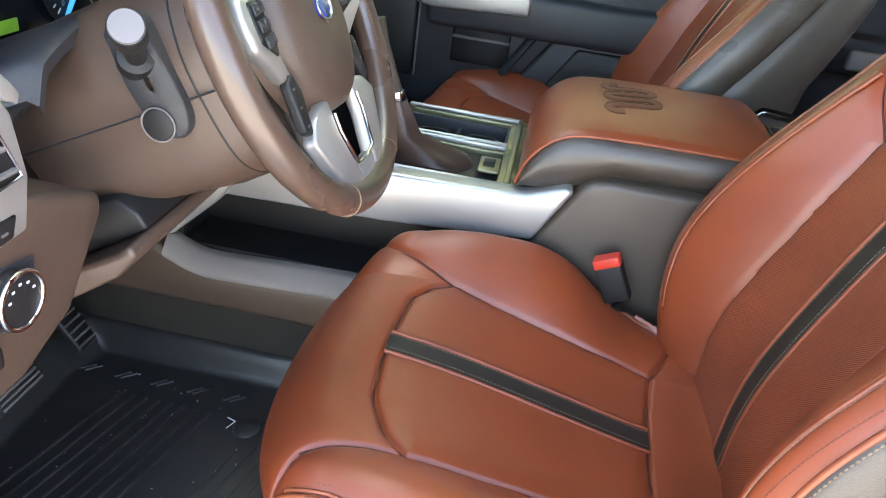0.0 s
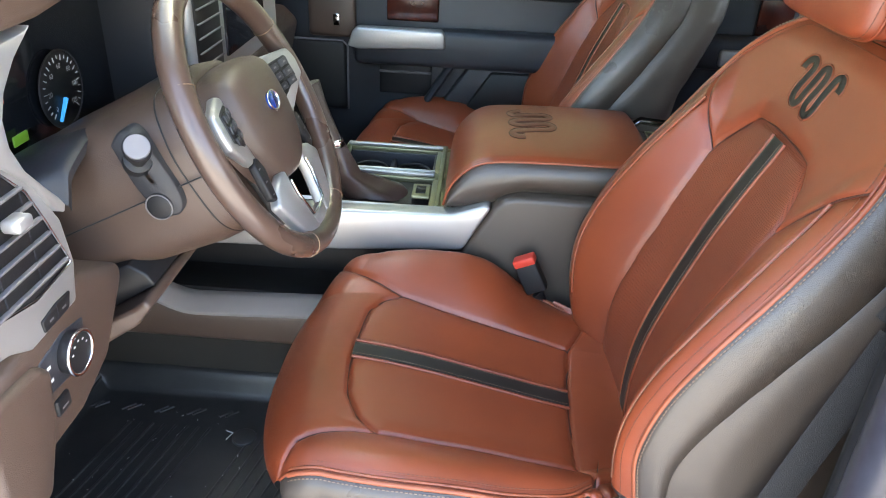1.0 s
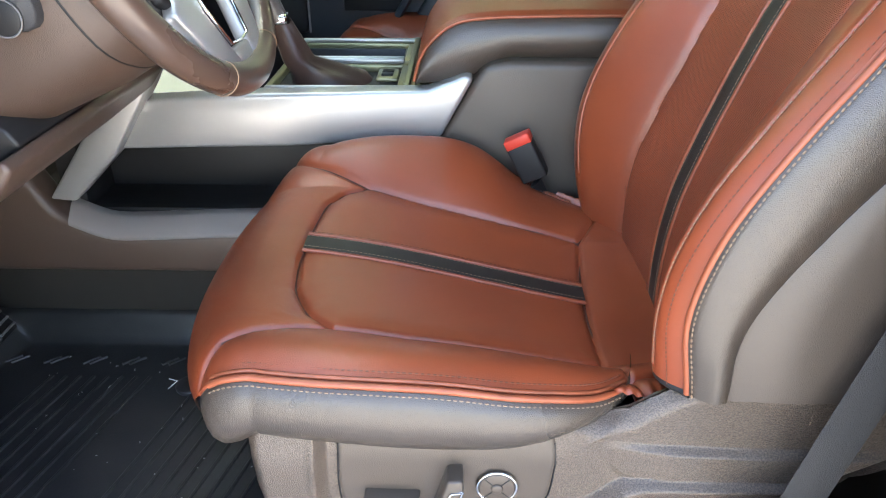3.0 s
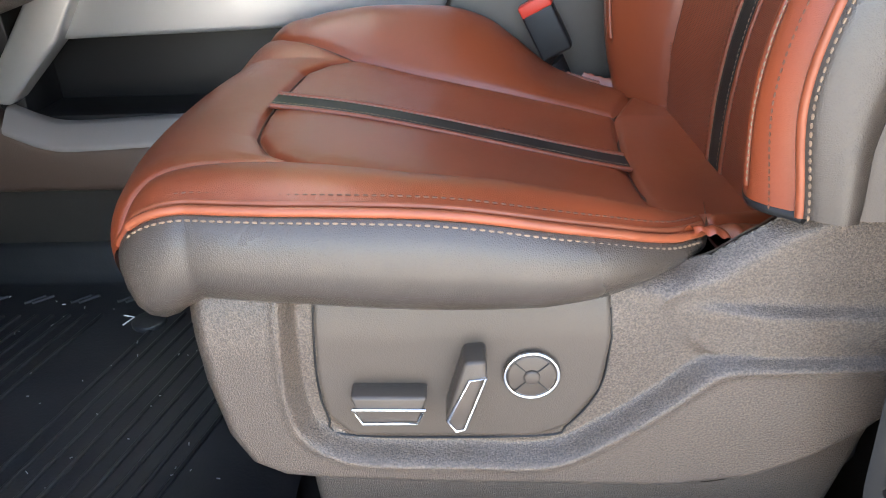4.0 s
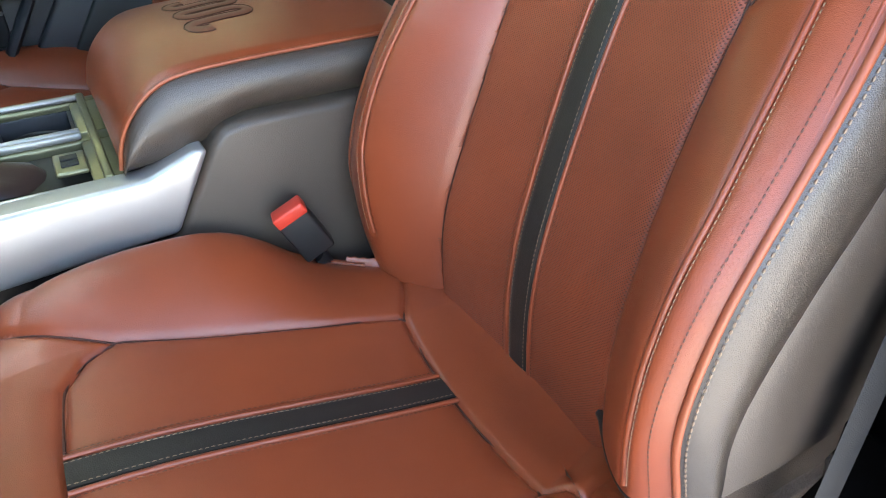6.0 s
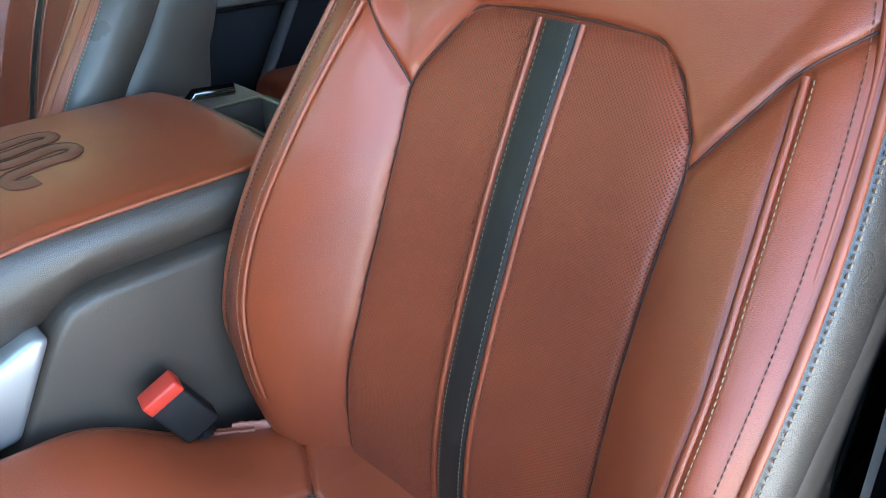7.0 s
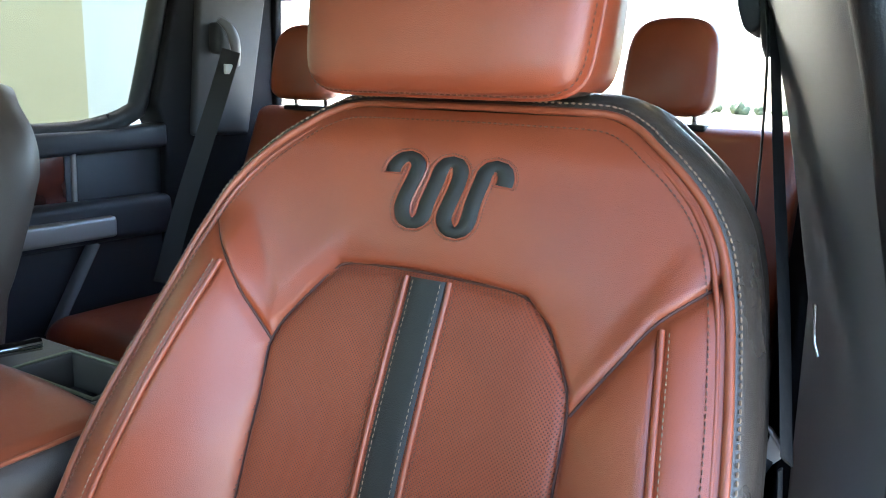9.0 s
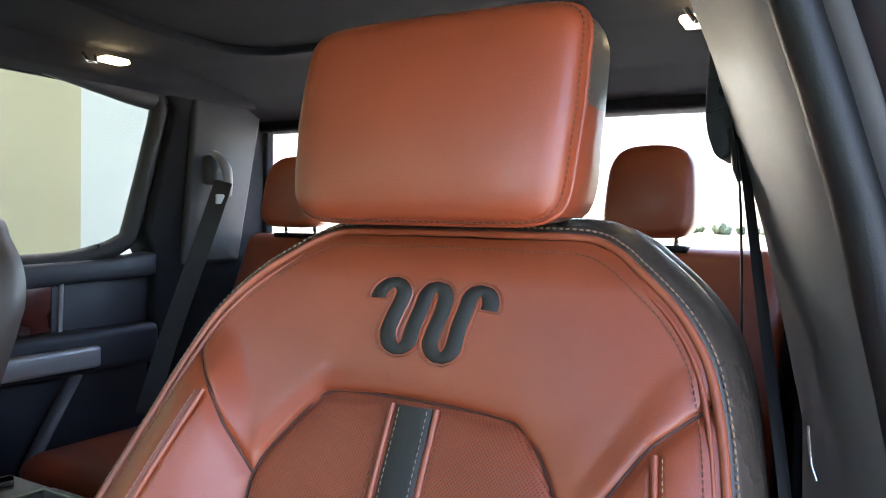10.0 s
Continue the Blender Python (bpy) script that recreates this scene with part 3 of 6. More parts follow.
    # cushion skin
    def front_edge(y):
        return -0.207 + 0.052 * np.abs(y / 0.265) ** 2.4

    def cushion_half(x, y):
        near = flow(x, [-0.25, -0.22, -0.16, -0.10, -0.03, 0.04, 0.09, 0.13, 0.16, 0.185, 0.205, 0.225, 0.26, 0.34], [0.238, 0.254, 0.273, 0.282, 0.286, 0.284, 0.279, 0.268, 0.257, 0.243, 0.226, 0.208, 0.195, 0.180])
        far = flow(x, [-0.25, -0.22, -0.16, -0.10, 0.0, 0.08, 0.13, 0.19, 0.24, 0.29, 0.34], [0.238, 0.250, 0.264, 0.270, 0.271, 0.270, 0.264, 0.250, 0.225, 0.190, 0.170])
        return np.where(y > 0, far, near)

    def cushion_top(x, y):
        c = flow(x, [-0.34, -0.22, -0.152, -0.10, -0.05, 0.0, 0.05, 0.10, 0.15, 0.202, 0.27, 0.34], [0.350, 0.354, 0.347, 0.340, 0.331, 0.320, 0.308, 0.296, 0.284, 0.273, 0.266, 0.274])
        p1 = flow(x, [-0.30, -0.20, -0.15, -0.095, -0.008, 0.08, 0.166, 0.21, 0.34], [0.352, 0.356, 0.356, 0.354, 0.337, 0.320, 0.302, 0.291, 0.285]) - c
        a = np.abs(y)
        far = hump(a, flow(x, [-0.30, -0.20, -0.095, 0.036, 0.123, 0.21, 0.34], [0.13, 0.15, 0.165, 0.142, 0.131, 0.123, 0.115]), flow(x, [-0.30, 0.17, 0.24, 0.34], [0.226, 0.226, 0.190, 0.15]), cushion_half(x, y), p1,
                   flow(x, [-0.30, -0.247, -0.20, -0.15, -0.10, -0.03, 0.03, 0.07, 0.11, 0.14, 0.19, 0.25, 0.34], [0.338, 0.352, 0.374, 0.391, 0.398, 0.398, 0.392, 0.377, 0.348, 0.325, 0.304, 0.293, 0.288]) - c,
                   flow(x, [-0.30, -0.22, -0.15, -0.10, 0.0, 0.05, 0.09, 0.13, 0.19, 0.25, 0.34], [0.332, 0.348, 0.374, 0.382, 0.382, 0.374, 0.352, 0.322, 0.298, 0.288, 0.282]) - c)
        near = hump(a, flow(x, [-0.30, -0.20, -0.09, 0.03, 0.20, 0.34], [0.15, 0.17, 0.190, 0.183, 0.174, 0.13]), flow(x, [-0.30, -0.20, -0.10, 0.10, 0.17, 0.24, 0.34], [0.215, 0.226, 0.240, 0.236, 0.222, 0.190, 0.15]), cushion_half(x, y), p1,
                    flow(x, [-0.30, -0.22, -0.15, -0.09, 0.0, 0.07, 0.10, 0.15, 0.20, 0.25, 0.34], [0.346, 0.357, 0.364, 0.365, 0.358, 0.349, 0.342, 0.328, 0.310, 0.298, 0.290]) - c,
                    flow(x, [-0.30, -0.22, -0.16, -0.10, -0.04, 0.014, 0.07, 0.13, 0.19, 0.25, 0.34], [0.338, 0.346, 0.350, 0.351, 0.351, 0.348, 0.339, 0.324, 0.306, 0.294, 0.285]) - c)
        return c + np.where(y > 0, far, near)
    xs_top = np.linspace(0, 1, 220)
    arc = np.linspace(0, 1, 46)
    ss = np.linspace(-1, 1, 230)
    A, Y, Z = [], [], []
    px, py = [], []
    for q in arc[::-1]:
        th = q * math.pi / 2 * 1.12
        fe = front_edge(ss * 0.265)
        y = ss * cushion_half(fe, ss) * (1 - 0.13 * q ** 2)
        r = 0.084 - 0.012 * np.abs(ss) ** 4
        zt = cushion_top(fe, y)
        A.append(fe - r * math.sin(th)), Y.append(y), Z.append(zt - (0.105 - 0.025 * np.abs(ss) ** 4) * (1 - math.cos(th)))
        px.append(fe - r * th), py.append(y)
    for q in xs_top[1:]:
        x = front_edge(ss * 0.265) * (1 - q) + 0.335 * q
        y = ss * cushion_half(x, ss)
        A.append(x), Y.append(y), Z.append(cushion_top(x, y))
        px.append(x), py.append(y)
    A, Y, Z, px, py = map(np.array, (A, Y, Z, px, py))
    ins = [(0.203, 0.0), (0.206, 0.06), (0.211, 0.123), (0.123, 0.131), (0.036, 0.142), (-0.05, 0.157), (-0.096, 0.166), (-0.128, 0.148), (-0.150, 0.116), (-0.158, 0.04)]
    ins_near = [(0.201, -0.06), (0.199, -0.174), (0.117, -0.180), (0.033, -0.183), (-0.05, -0.189), (-0.092, -0.193), (-0.124, -0.162), (-0.149, -0.108), (-0.158, -0.04)]
    ins_loop = ins + ins_near[::-1] + [ins[0]]
    fs = [(-0.096, 0.166), (-0.15, 0.188), (-0.20, 0.210), (-0.23, 0.235), (-0.25, 0.27)]
    fs_near = [(-0.092, -0.193), (-0.135, -0.196), (-0.172, -0.206), (-0.20, -0.224), (-0.225, -0.26)]
    rs = [(0.211, 0.123), (0.226, 0.150), (0.240, 0.18), (0.245, 0.24)]
    rs_near = [(0.199, -0.174), (0.218, -0.190), (0.225, -0.25)]
    seams = [ins_loop, fs, fs_near, rs, rs_near]
    g, _ = seam_depth(px, py, seams, 0.0042)
    g2, _ = seam_depth(px, py, seams[:3], 0.018)
    g3, _ = seam_depth(px, py, seams, 0.0022)
    Z = Z - 0.004 * g - 0.004 * g2 - 0.003 * g3
    inn = inside(px, py, ins_loop)
    a = np.abs(py)
    front = px < np.where(py > 0, np.interp(a, [0, 0.04, 0.116, 0.148, 0.166, 0.188, 0.210, 0.235, 0.27], [-0.158, -0.158, -0.150, -0.128, -0.096, -0.15, -0.20, -0.23, -0.25]),
                          np.interp(a, [0, 0.04, 0.108, 0.162, 0.193, 0.196, 0.206, 0.224, 0.26], [-0.158, -0.158, -0.149, -0.124, -0.092, -0.135, -0.172, -0.20, -0.225]))
    behind = px > np.where(py > 0, np.interp(a, [0, 0.06, 0.123, 0.15, 0.18, 0.24], [0.203, 0.206, 0.211, 0.226, 0.240, 0.245]), np.interp(a, [0, 0.06, 0.174, 0.19, 0.25], [0.203, 0.201, 0.199, 0.218, 0.225]))
    reg = np.where(inn, 1, np.where(front, 0, np.where(behind, 4, np.where(py > 0, 2, 3))))
    split_sheet(A, Y, Z, reg, {0: ("cushion_front", LEATHER, ""), 1: ("cushion_insert", LEATHER, ""), 2: ("cushion_bolster", LEATHER, ""), 3: ("cushion_bolster", LEATHER, ""), 4: ("cushion_rear", LEATHER, "")}, seat)

    def cp(x, y, lift=0.0):
        return (x, y, float(cushion_top(np.float64(x), np.float64(y))) + lift)
    # the same painted crease shade along the cushion seams
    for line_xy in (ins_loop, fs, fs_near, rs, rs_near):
        part("seam_shade_line", tube([cp(a, b, -0.0098) for a, b in smooth_line([p for p in line_xy if p[0] > -0.205], 160)], 0.0015, 6), SEAM, seat, "dark line painting the shade in the seam crease")
    xx = np.linspace(-0.158, 0.203, 90)
    part("cushion_stripe", sheet([[cp(x, k * 0.0175, l) for k, l in ((-1, -0.004), (-0.93, 0.0012), (0, 0.002), (0.93, 0.0012), (1, -0.004))] for x in xx]), STRIPE, seat, "dark brown leather stripe")
    for sgn in (-1, 1):
        part("stitching", stitches([cp(x, sgn * 0.0135, 0.0022) for x in xx], 0.0055, 0.0005, (0, 0, 1)), THREAD, seat, "tan thread")
        part("stripe_welt", tube([cp(x, sgn * 0.0215, 0.0004) for x in xx], 0.0028, 6), LEATHER, seat)
        part("stitching", stitches([cp(x, sgn * 0.0275, 0.0010) for x in xx], 0.0055, 0.0005, (0, 0, 1)), RED_THREAD, seat, "rust thread")
    # the cushion's dark sides
    for sgn in (-1, 1):
        col = 0 if sgn < 0 else -1
        keep = [k for k in range(len(A)) if A[k, col] < 0.214 and k > 20]
        top = [np.array((A[k, col], Y[k, col], Z[k, col])) for k in keep]
        rows = []
        for p in top:
            zb = float(np.interp(p[0], [-0.30, -0.235, -0.20, -0.18, -0.155, -0.08, 0.02, 0.09, 0.13, 0.155, 0.18, 0.205], [0.264, 0.258, 0.258, 0.264, 0.278, 0.277, 0.271, 0.269, 0.271, 0.276, 0.280, 0.282]))
            zb = min(zb, p[2] - 0.004)
            h = p[2] - zb
            f0 = min(1.0, h / float(np.interp(p[0], [0.06, 0.17], [0.07, 0.045])))
            back = 0.030 * max(0.0, (-0.17 - p[0]) / 0.09)
            rows.append([(p[0] + back * f, p[1] + sgn * o * f0, p[2] - f * h) for f, o in ((-0.01, -0.002), (0.03, 0.004), (0.08, 0.009), (0.2, 0.015), (0.45, 0.019), (0.7, 0.017), (0.88, 0.009), (0.97, 0.0), (1.0, -0.03))])
        for k, out in ((0.004, 0.006), (0.006, 0.016), (0.007, 0.034)):
            rows.append([(q[0] + k, q[1] - sgn * out, q[2]) for q in rows[-1]])
        part("cushion_side", sheet(rows), DARK_LEATHER, seat, "dark brown creased leather side")
        line = [p for p in top if -0.200 < p[0] < 0.212]
        part("piping", tube([p + np.array((0, sgn * 0.003, 0.0005)) for p in line], 0.0036, 8), PIPE, seat, "bright orange-tan leather piping")
        part("corner_welt", tube([p for p in top if p[0] < -0.198], 0.0028, 8), LEATHER, seat)
        part("piping_inner", tube([p + np.array((0, -sgn * 0.004, 0.003)) for p in line], 0.0026, 6), PIPE, seat)
        part("stitching", stitches([p + np.array((0, -sgn * 0.012, 0.0066)) for p in line], 0.0058, 0.0008), RED_THREAD, seat, "rust thread")
        part("stitching", stitches([p + np.array((0, sgn * 0.0085, -0.005)) for p in line], 0.0060, 0.0011), THREAD, seat, "thick tan thread")
        tail = [np.array((A[k, col], Y[k, col], Z[k, col])) for k in range(len(A)) if A[k, col] > 0.188]
        rows = []
        for n, p in enumerate(tail):
            wide = max(0.004, 0.241 - abs(p[1]))
            rows.append([tuple(p + np.array((0.010 * f, sgn * wide * f, 0.007 * math.sin(math.pi * f) + 0.004 * f + 0.0016 * math.sin(n * 1.3 + 5 * f) * f))) for f in np.linspace(0, 1, 9)])
        part("cushion_tuck", sheet(rows), LEATHER, seat, "puckered leather behind the side bolster")
    # base shield on the door side
    shield = [(-0.176, 0.290), (-0.175, 0.255), (-0.172, 0.20), (-0.163, 0.148), (-0.148, 0.118), (-0.120, 0.103), (-0.08, 0.098), (0.01, 0.093), (0.20, 0.088), (0.265, 0.098), (0.31, 0.120), (0.345, 0.147), (0.39, 0.195), (0.50, 0.26), (0.50, 0.385), (0.369, 0.358),
              (0.312, 0.345), (0.277, 0.335), (0.254, 0.324), (0.230, 0.308), (0.211, 0.294), (0.195, 0.287), (0.170, 0.284), (0.10, 0.290), (-0.05, 0.295)]
    gx, gz = np.meshgrid(np.linspace(-0.178, 0.50, 420), np.linspace(0.085, 0.386, 200))

    def reach(edge, area):
        """Signed distance to an edge line, positive inside the area that it bounds."""
        _, d = seam_depth(gx, gz, [edge], 0.01)
        return np.where(inside(gx, gz, area), d, -d)

    def ramp(d, w):
        t = np.clip((d + w) / w, 0, 1)
        return t * t * (3 - 2 * t)
    brink = [tuple(p) for p in smooth_line([(-0.104, 0.31), (-0.107, 0.221), (-0.106, 0.184), (-0.098, 0.152), (-0.072, 0.131), (-0.038, 0.124), (0.03, 0.122), (0.099, 0.122), (0.144, 0.147), (0.184, 0.178), (0.216, 0.207), (0.235, 0.213), (0.275, 0.2135), (0.371, 0.214), (0.53, 0.214)], 80)]
    low = reach(brink, brink + [(0.53, 0.0), (-0.3, 0.0), (-0.3, 0.31)])
    mid_edge = [tuple(p) for p in smooth_line([(0.212, 0.224), (0.190, 0.244), (0.180, 0.254), (0.20, 0.2555), (0.27, 0.252), (0.358, 0.2495), (0.53, 0.249)], 50)]
    mid = reach(mid_edge, mid_edge + [(0.53, 0.19), (0.24, 0.19)])
    slant = [(0.160, 0.250), (0.178, 0.265), (0.279, 0.347), (0.31, 0.372)]
    inner = reach(slant, slant + [(0.1, 0.40), (0.1, 0.25)])
    out = np.maximum(0.0165 * ramp(low - 0.001, 0.014), 0.0090 * ramp(mid, 0.009) * np.clip((gx - 0.185) / 0.07, 0, 1)) + 0.0015 * np.exp(-((low - 0.002) / 0.004) ** 2)
    out = out - 0.9 * np.clip(inner, 0, 0.022) * np.clip((gx - 0.165) / 0.035, 0, 1) + 0.0012 * np.exp(-(inner / 0.004) ** 2) * (gx > 0.175)
    _, rimd = seam_depth(gx, gz, [shield + [shield[0]]], 0.01)
    ins_sh = inside(gx, gz, shield)
    bend = 5.0 * np.clip(gz - 0.232, 0, 0.06) ** 2 * np.clip((0.17 - gx) / 0.03, 0, 1)
    gy = -0.2625 - out + bend + 0.016 * np.clip(1 - rimd / 0.016, 0, 1) ** 2
    panel = [(-0.0815, 0.300), (-0.083, 0.249), (-0.085, 0.197), (-0.080, 0.162), (-0.062, 0.141), (0.088, 0.139), (0.112, 0.150), (0.135, 0.186), (0.141, 0.233), (0.136, 0.300)]
    in_panel = inside(gx, gz, panel)
    _, pd = seam_depth(gx, gz, [panel], 0.01)
    gy = np.where(in_panel, -0.2632 + bend - 0.0016 * np.clip(pd / 0.003, 0, 1), gy)
    split_sheet(gx, gy, gz, np.where(ins_sh, np.where(in_panel, 2, 1), 0), {1: ("base_shield", PLASTIC, "grained brown plastic seat base shield"), 2: ("switch_panel", SMOOTH, "smooth satin brown switch panel")}, seat)
    rim_loop = smooth_line(shield + [shield[0]], 180)[:-1]
    rows = []
    for x, z in rim_loop:
        i, j = int(np.clip(np.searchsorted(gz[:, 0], z), 0, 199)), int(np.clip(np.searchsorted(gx[0], x), 0, 419))
        y = float(gy[i, j])
        back_in = 0.012 if x > 0.17 and z > 0.25 else 0.08
        rows.append([(x, y + 0.002, z), (x, y + 0.006, z - 0.001), (x, y + back_in, z - (0.03 if back_in < 0.05 else 0.004))])
    part("shield_flange", sheet(rows + rows[:1]), PLASTIC, seat, "turned-in edge of the base shield")
    pl = smooth_line(panel[1:-1], 60)
    part("panel_joint", tube([(-0.082, -0.2600, 0.262)] + [(x, -0.2634 + 5.0 * max(0.0, z - 0.232) ** 2, z) for x, z in pl] + [(0.139, -0.2600, 0.258)], 0.0009, 5), BLACKP, seat, "dark joint round the panel")
    part("riser_cover", prism([(-0.10, 0.02), (0.34, 0.02), (0.37, 0.15), (-0.11, 0.14)], "y", -0.250, -0.20, 0.012, 3), PLASTIC, seat, "grained grey-brown riser cover")
    part("seat_riser", prism([(-0.16, 0.03), (0.40, 0.03), (0.40, 0.25), (-0.16, 0.27)], "y", -0.20, 0.22, 0.02), BLACKP, seat)
    # switches
    s1 = part("slide_switch", prism([(-0.058, 0.195), (0.002, 0.194), (-0.006, 0.169), (-0.050, 0.169)], "y", -0.283, -0.258, 0.003), SMOOTH, seat)
    part("switch_rim", tube([(-0.056, -0.2835, 0.184), (0.0, -0.2835, 0.183), (-0.007, -0.2835, 0.170), (-0.049, -0.2835, 0.170)], 0.0014, 6, closed=True), CHROME, s1, "chrome rim")
    s2 = part("recline_switch", prism([(0.030, 0.231), (0.046, 0.232), (0.047, 0.218), (0.030, 0.168), (0.022, 0.166), (0.015, 0.178)], "y", -0.290, -0.258, 0.003), SMOOTH, seat)
    part("switch_rim", tube([(0.034, -0.2905, 0.216), (0.046, -0.2905, 0.218), (0.030, -0.2905, 0.170), (0.023, -0.2905, 0.168), (0.017, -0.2905, 0.178)], 0.0014, 6, closed=True), CHROME, s2, "chrome rim")
    ax = pose(0, 0, 0, 90, 0, 0)
    s3 = part("lumbar_switch", disc((0.0815, -0.267, 0.203), ax, 0.019, 0.006), SMOOTH, seat)
    part("switch_ring", tube([(0.0815 + 0.0205 * math.cos(a), -0.2685, 0.203 + 0.0205 * math.sin(a)) for a in np.linspace(0, 2 * math.pi, 40, endpoint=False)], 0.0017, 8, closed=True), CHROME, s3, "chrome ring")
    part("switch_button", disc((0.0815, -0.2705, 0.203), ax, 0.0065, 0.004), SMOOTH, s3)
    for a in (45, 135, 225, 315):
        u, v = math.cos(radians(a)), math.sin(radians(a))
        part("switch_groove", tube([(0.0815 + 0.007 * u, -0.2702, 0.203 + 0.007 * v), (0.0815 + 0.018 * u, -0.2702, 0.203 + 0.018 * v)], 0.0006, 5), BLACKP, s3)
    return seat


CENTER = 0.49
driver = build_seat()
passenger = copy_thing(driver, pose(-0.06, 2 * CENTER, 0.02))
tagged(passenger, "rust-tan leather passenger bucket seat with dark brown sides")

# ---------------- shell of the cab ----------------
LEFT, RIGHT = CENTER - 0.76, CENTER + 0.76
solo("floor", box((-1.15, LEFT - 0.02, -0.06), (1.75, RIGHT + 0.05, -0.012), 0), CARPET, "dark carpeted cab floor", "floor", "structure")
solo("firewall", box((-1.17, LEFT - 0.1, -0.06), (-1.12, RIGHT + 0.1, 0.80), 0), CARPET, "dark carpeted firewall ahead of the pedals", "wall", "structure")
solo("door_sill", box((-0.60, LEFT - 0.14, -0.06), (0.62, LEFT + 0.03, 0.055), 0.02, 3), GREYP, "grey-brown plastic scuff plate on the door sill", "sill", "structure")
solo("ceiling", prism([(-0.13, 1.215), (-0.05, 1.245), (0.3, 1.27), (1.2, 1.27), (1.42, 1.235), (1.55, 1.18), (1.55, 1.32), (-0.13, 1.32)], "y", LEFT + 0.03, RIGHT - 0.0, 0.01), HEADLINER, "dark woven headliner", "ceiling", "structure")


def mat_floor():
    m = thing("floor_mat", "black ribbed rubber floor mat with dust and specks", "floor mat", (-0.5, 0.0, -0.012))
    xs, ys = np.linspace(-0.93, -0.14, 110), np.linspace(-0.24, 0.274, 90)
    rows = []
    for x in xs:
        row = []
        for y in ys:
            wall = np.clip((y - 0.242) / 0.026, 0, 1)
            head = np.clip((-0.755 + 0.25 * max(0.0, y - 0.16) - x) / 0.07, 0, 1)
            up = 0.058 * max(wall * wall * (3 - 2 * wall), head * head * (3 - 2 * head))
            row.append((x, y, float(up)))
        rows.append(row)
    part("mat_sheet", sheet(rows), RUBBER, m)
    for i in range(26):
        x0 = -0.80 + i * 0.024
        if x0 < -0.66 or -0.47 < x0 < -0.40:
            continue
        part("rib", tube([(x0, 0.150, 0.001), (x0 - 0.038, -0.02, 0.001), (x0 - 0.08, -0.2, 0.001)], 0.0030, 6), RUBBER, m)
    for i in range(5):
        for k in (0, 1):
            x0 = -0.76 + i * 0.07 + k * 0.012
            part("tread_mark", tube([(x0, 0.185, 0.001), (x0 + 0.022, 0.205, 0.001)], 0.003, 6), RUBBER, m)
    part("fastener", disc((-0.41, 0.128, 0.003), Matrix(), 0.024, 0.008), RUBBER, m)
    random.seed(4)
    bm = bmesh.new()
    for i in range(70):
        p = Vector((random.uniform(-0.8, -0.2), random.uniform(-0.2, 0.2), 0.003))
        a = random.uniform(0, 6)
        L = random.uniform(0.001, 0.005)
        tube([p, p + Vector((math.cos(a) * L, math.sin(a) * L, 0.001))], 0.0006, 4, bm=bm)
    tagged(part("specks", bm, WHITE, m, "pale dust specks"), kind="stuff")
    part("white_scrap", tube([(-0.452, 0.143, 0.004), (-0.436, 0.138, 0.004), (-0.444, 0.118, 0.004)], 0.0011, 5), WHITE, m, "small white paper scrap")
    return m


mat_floor()


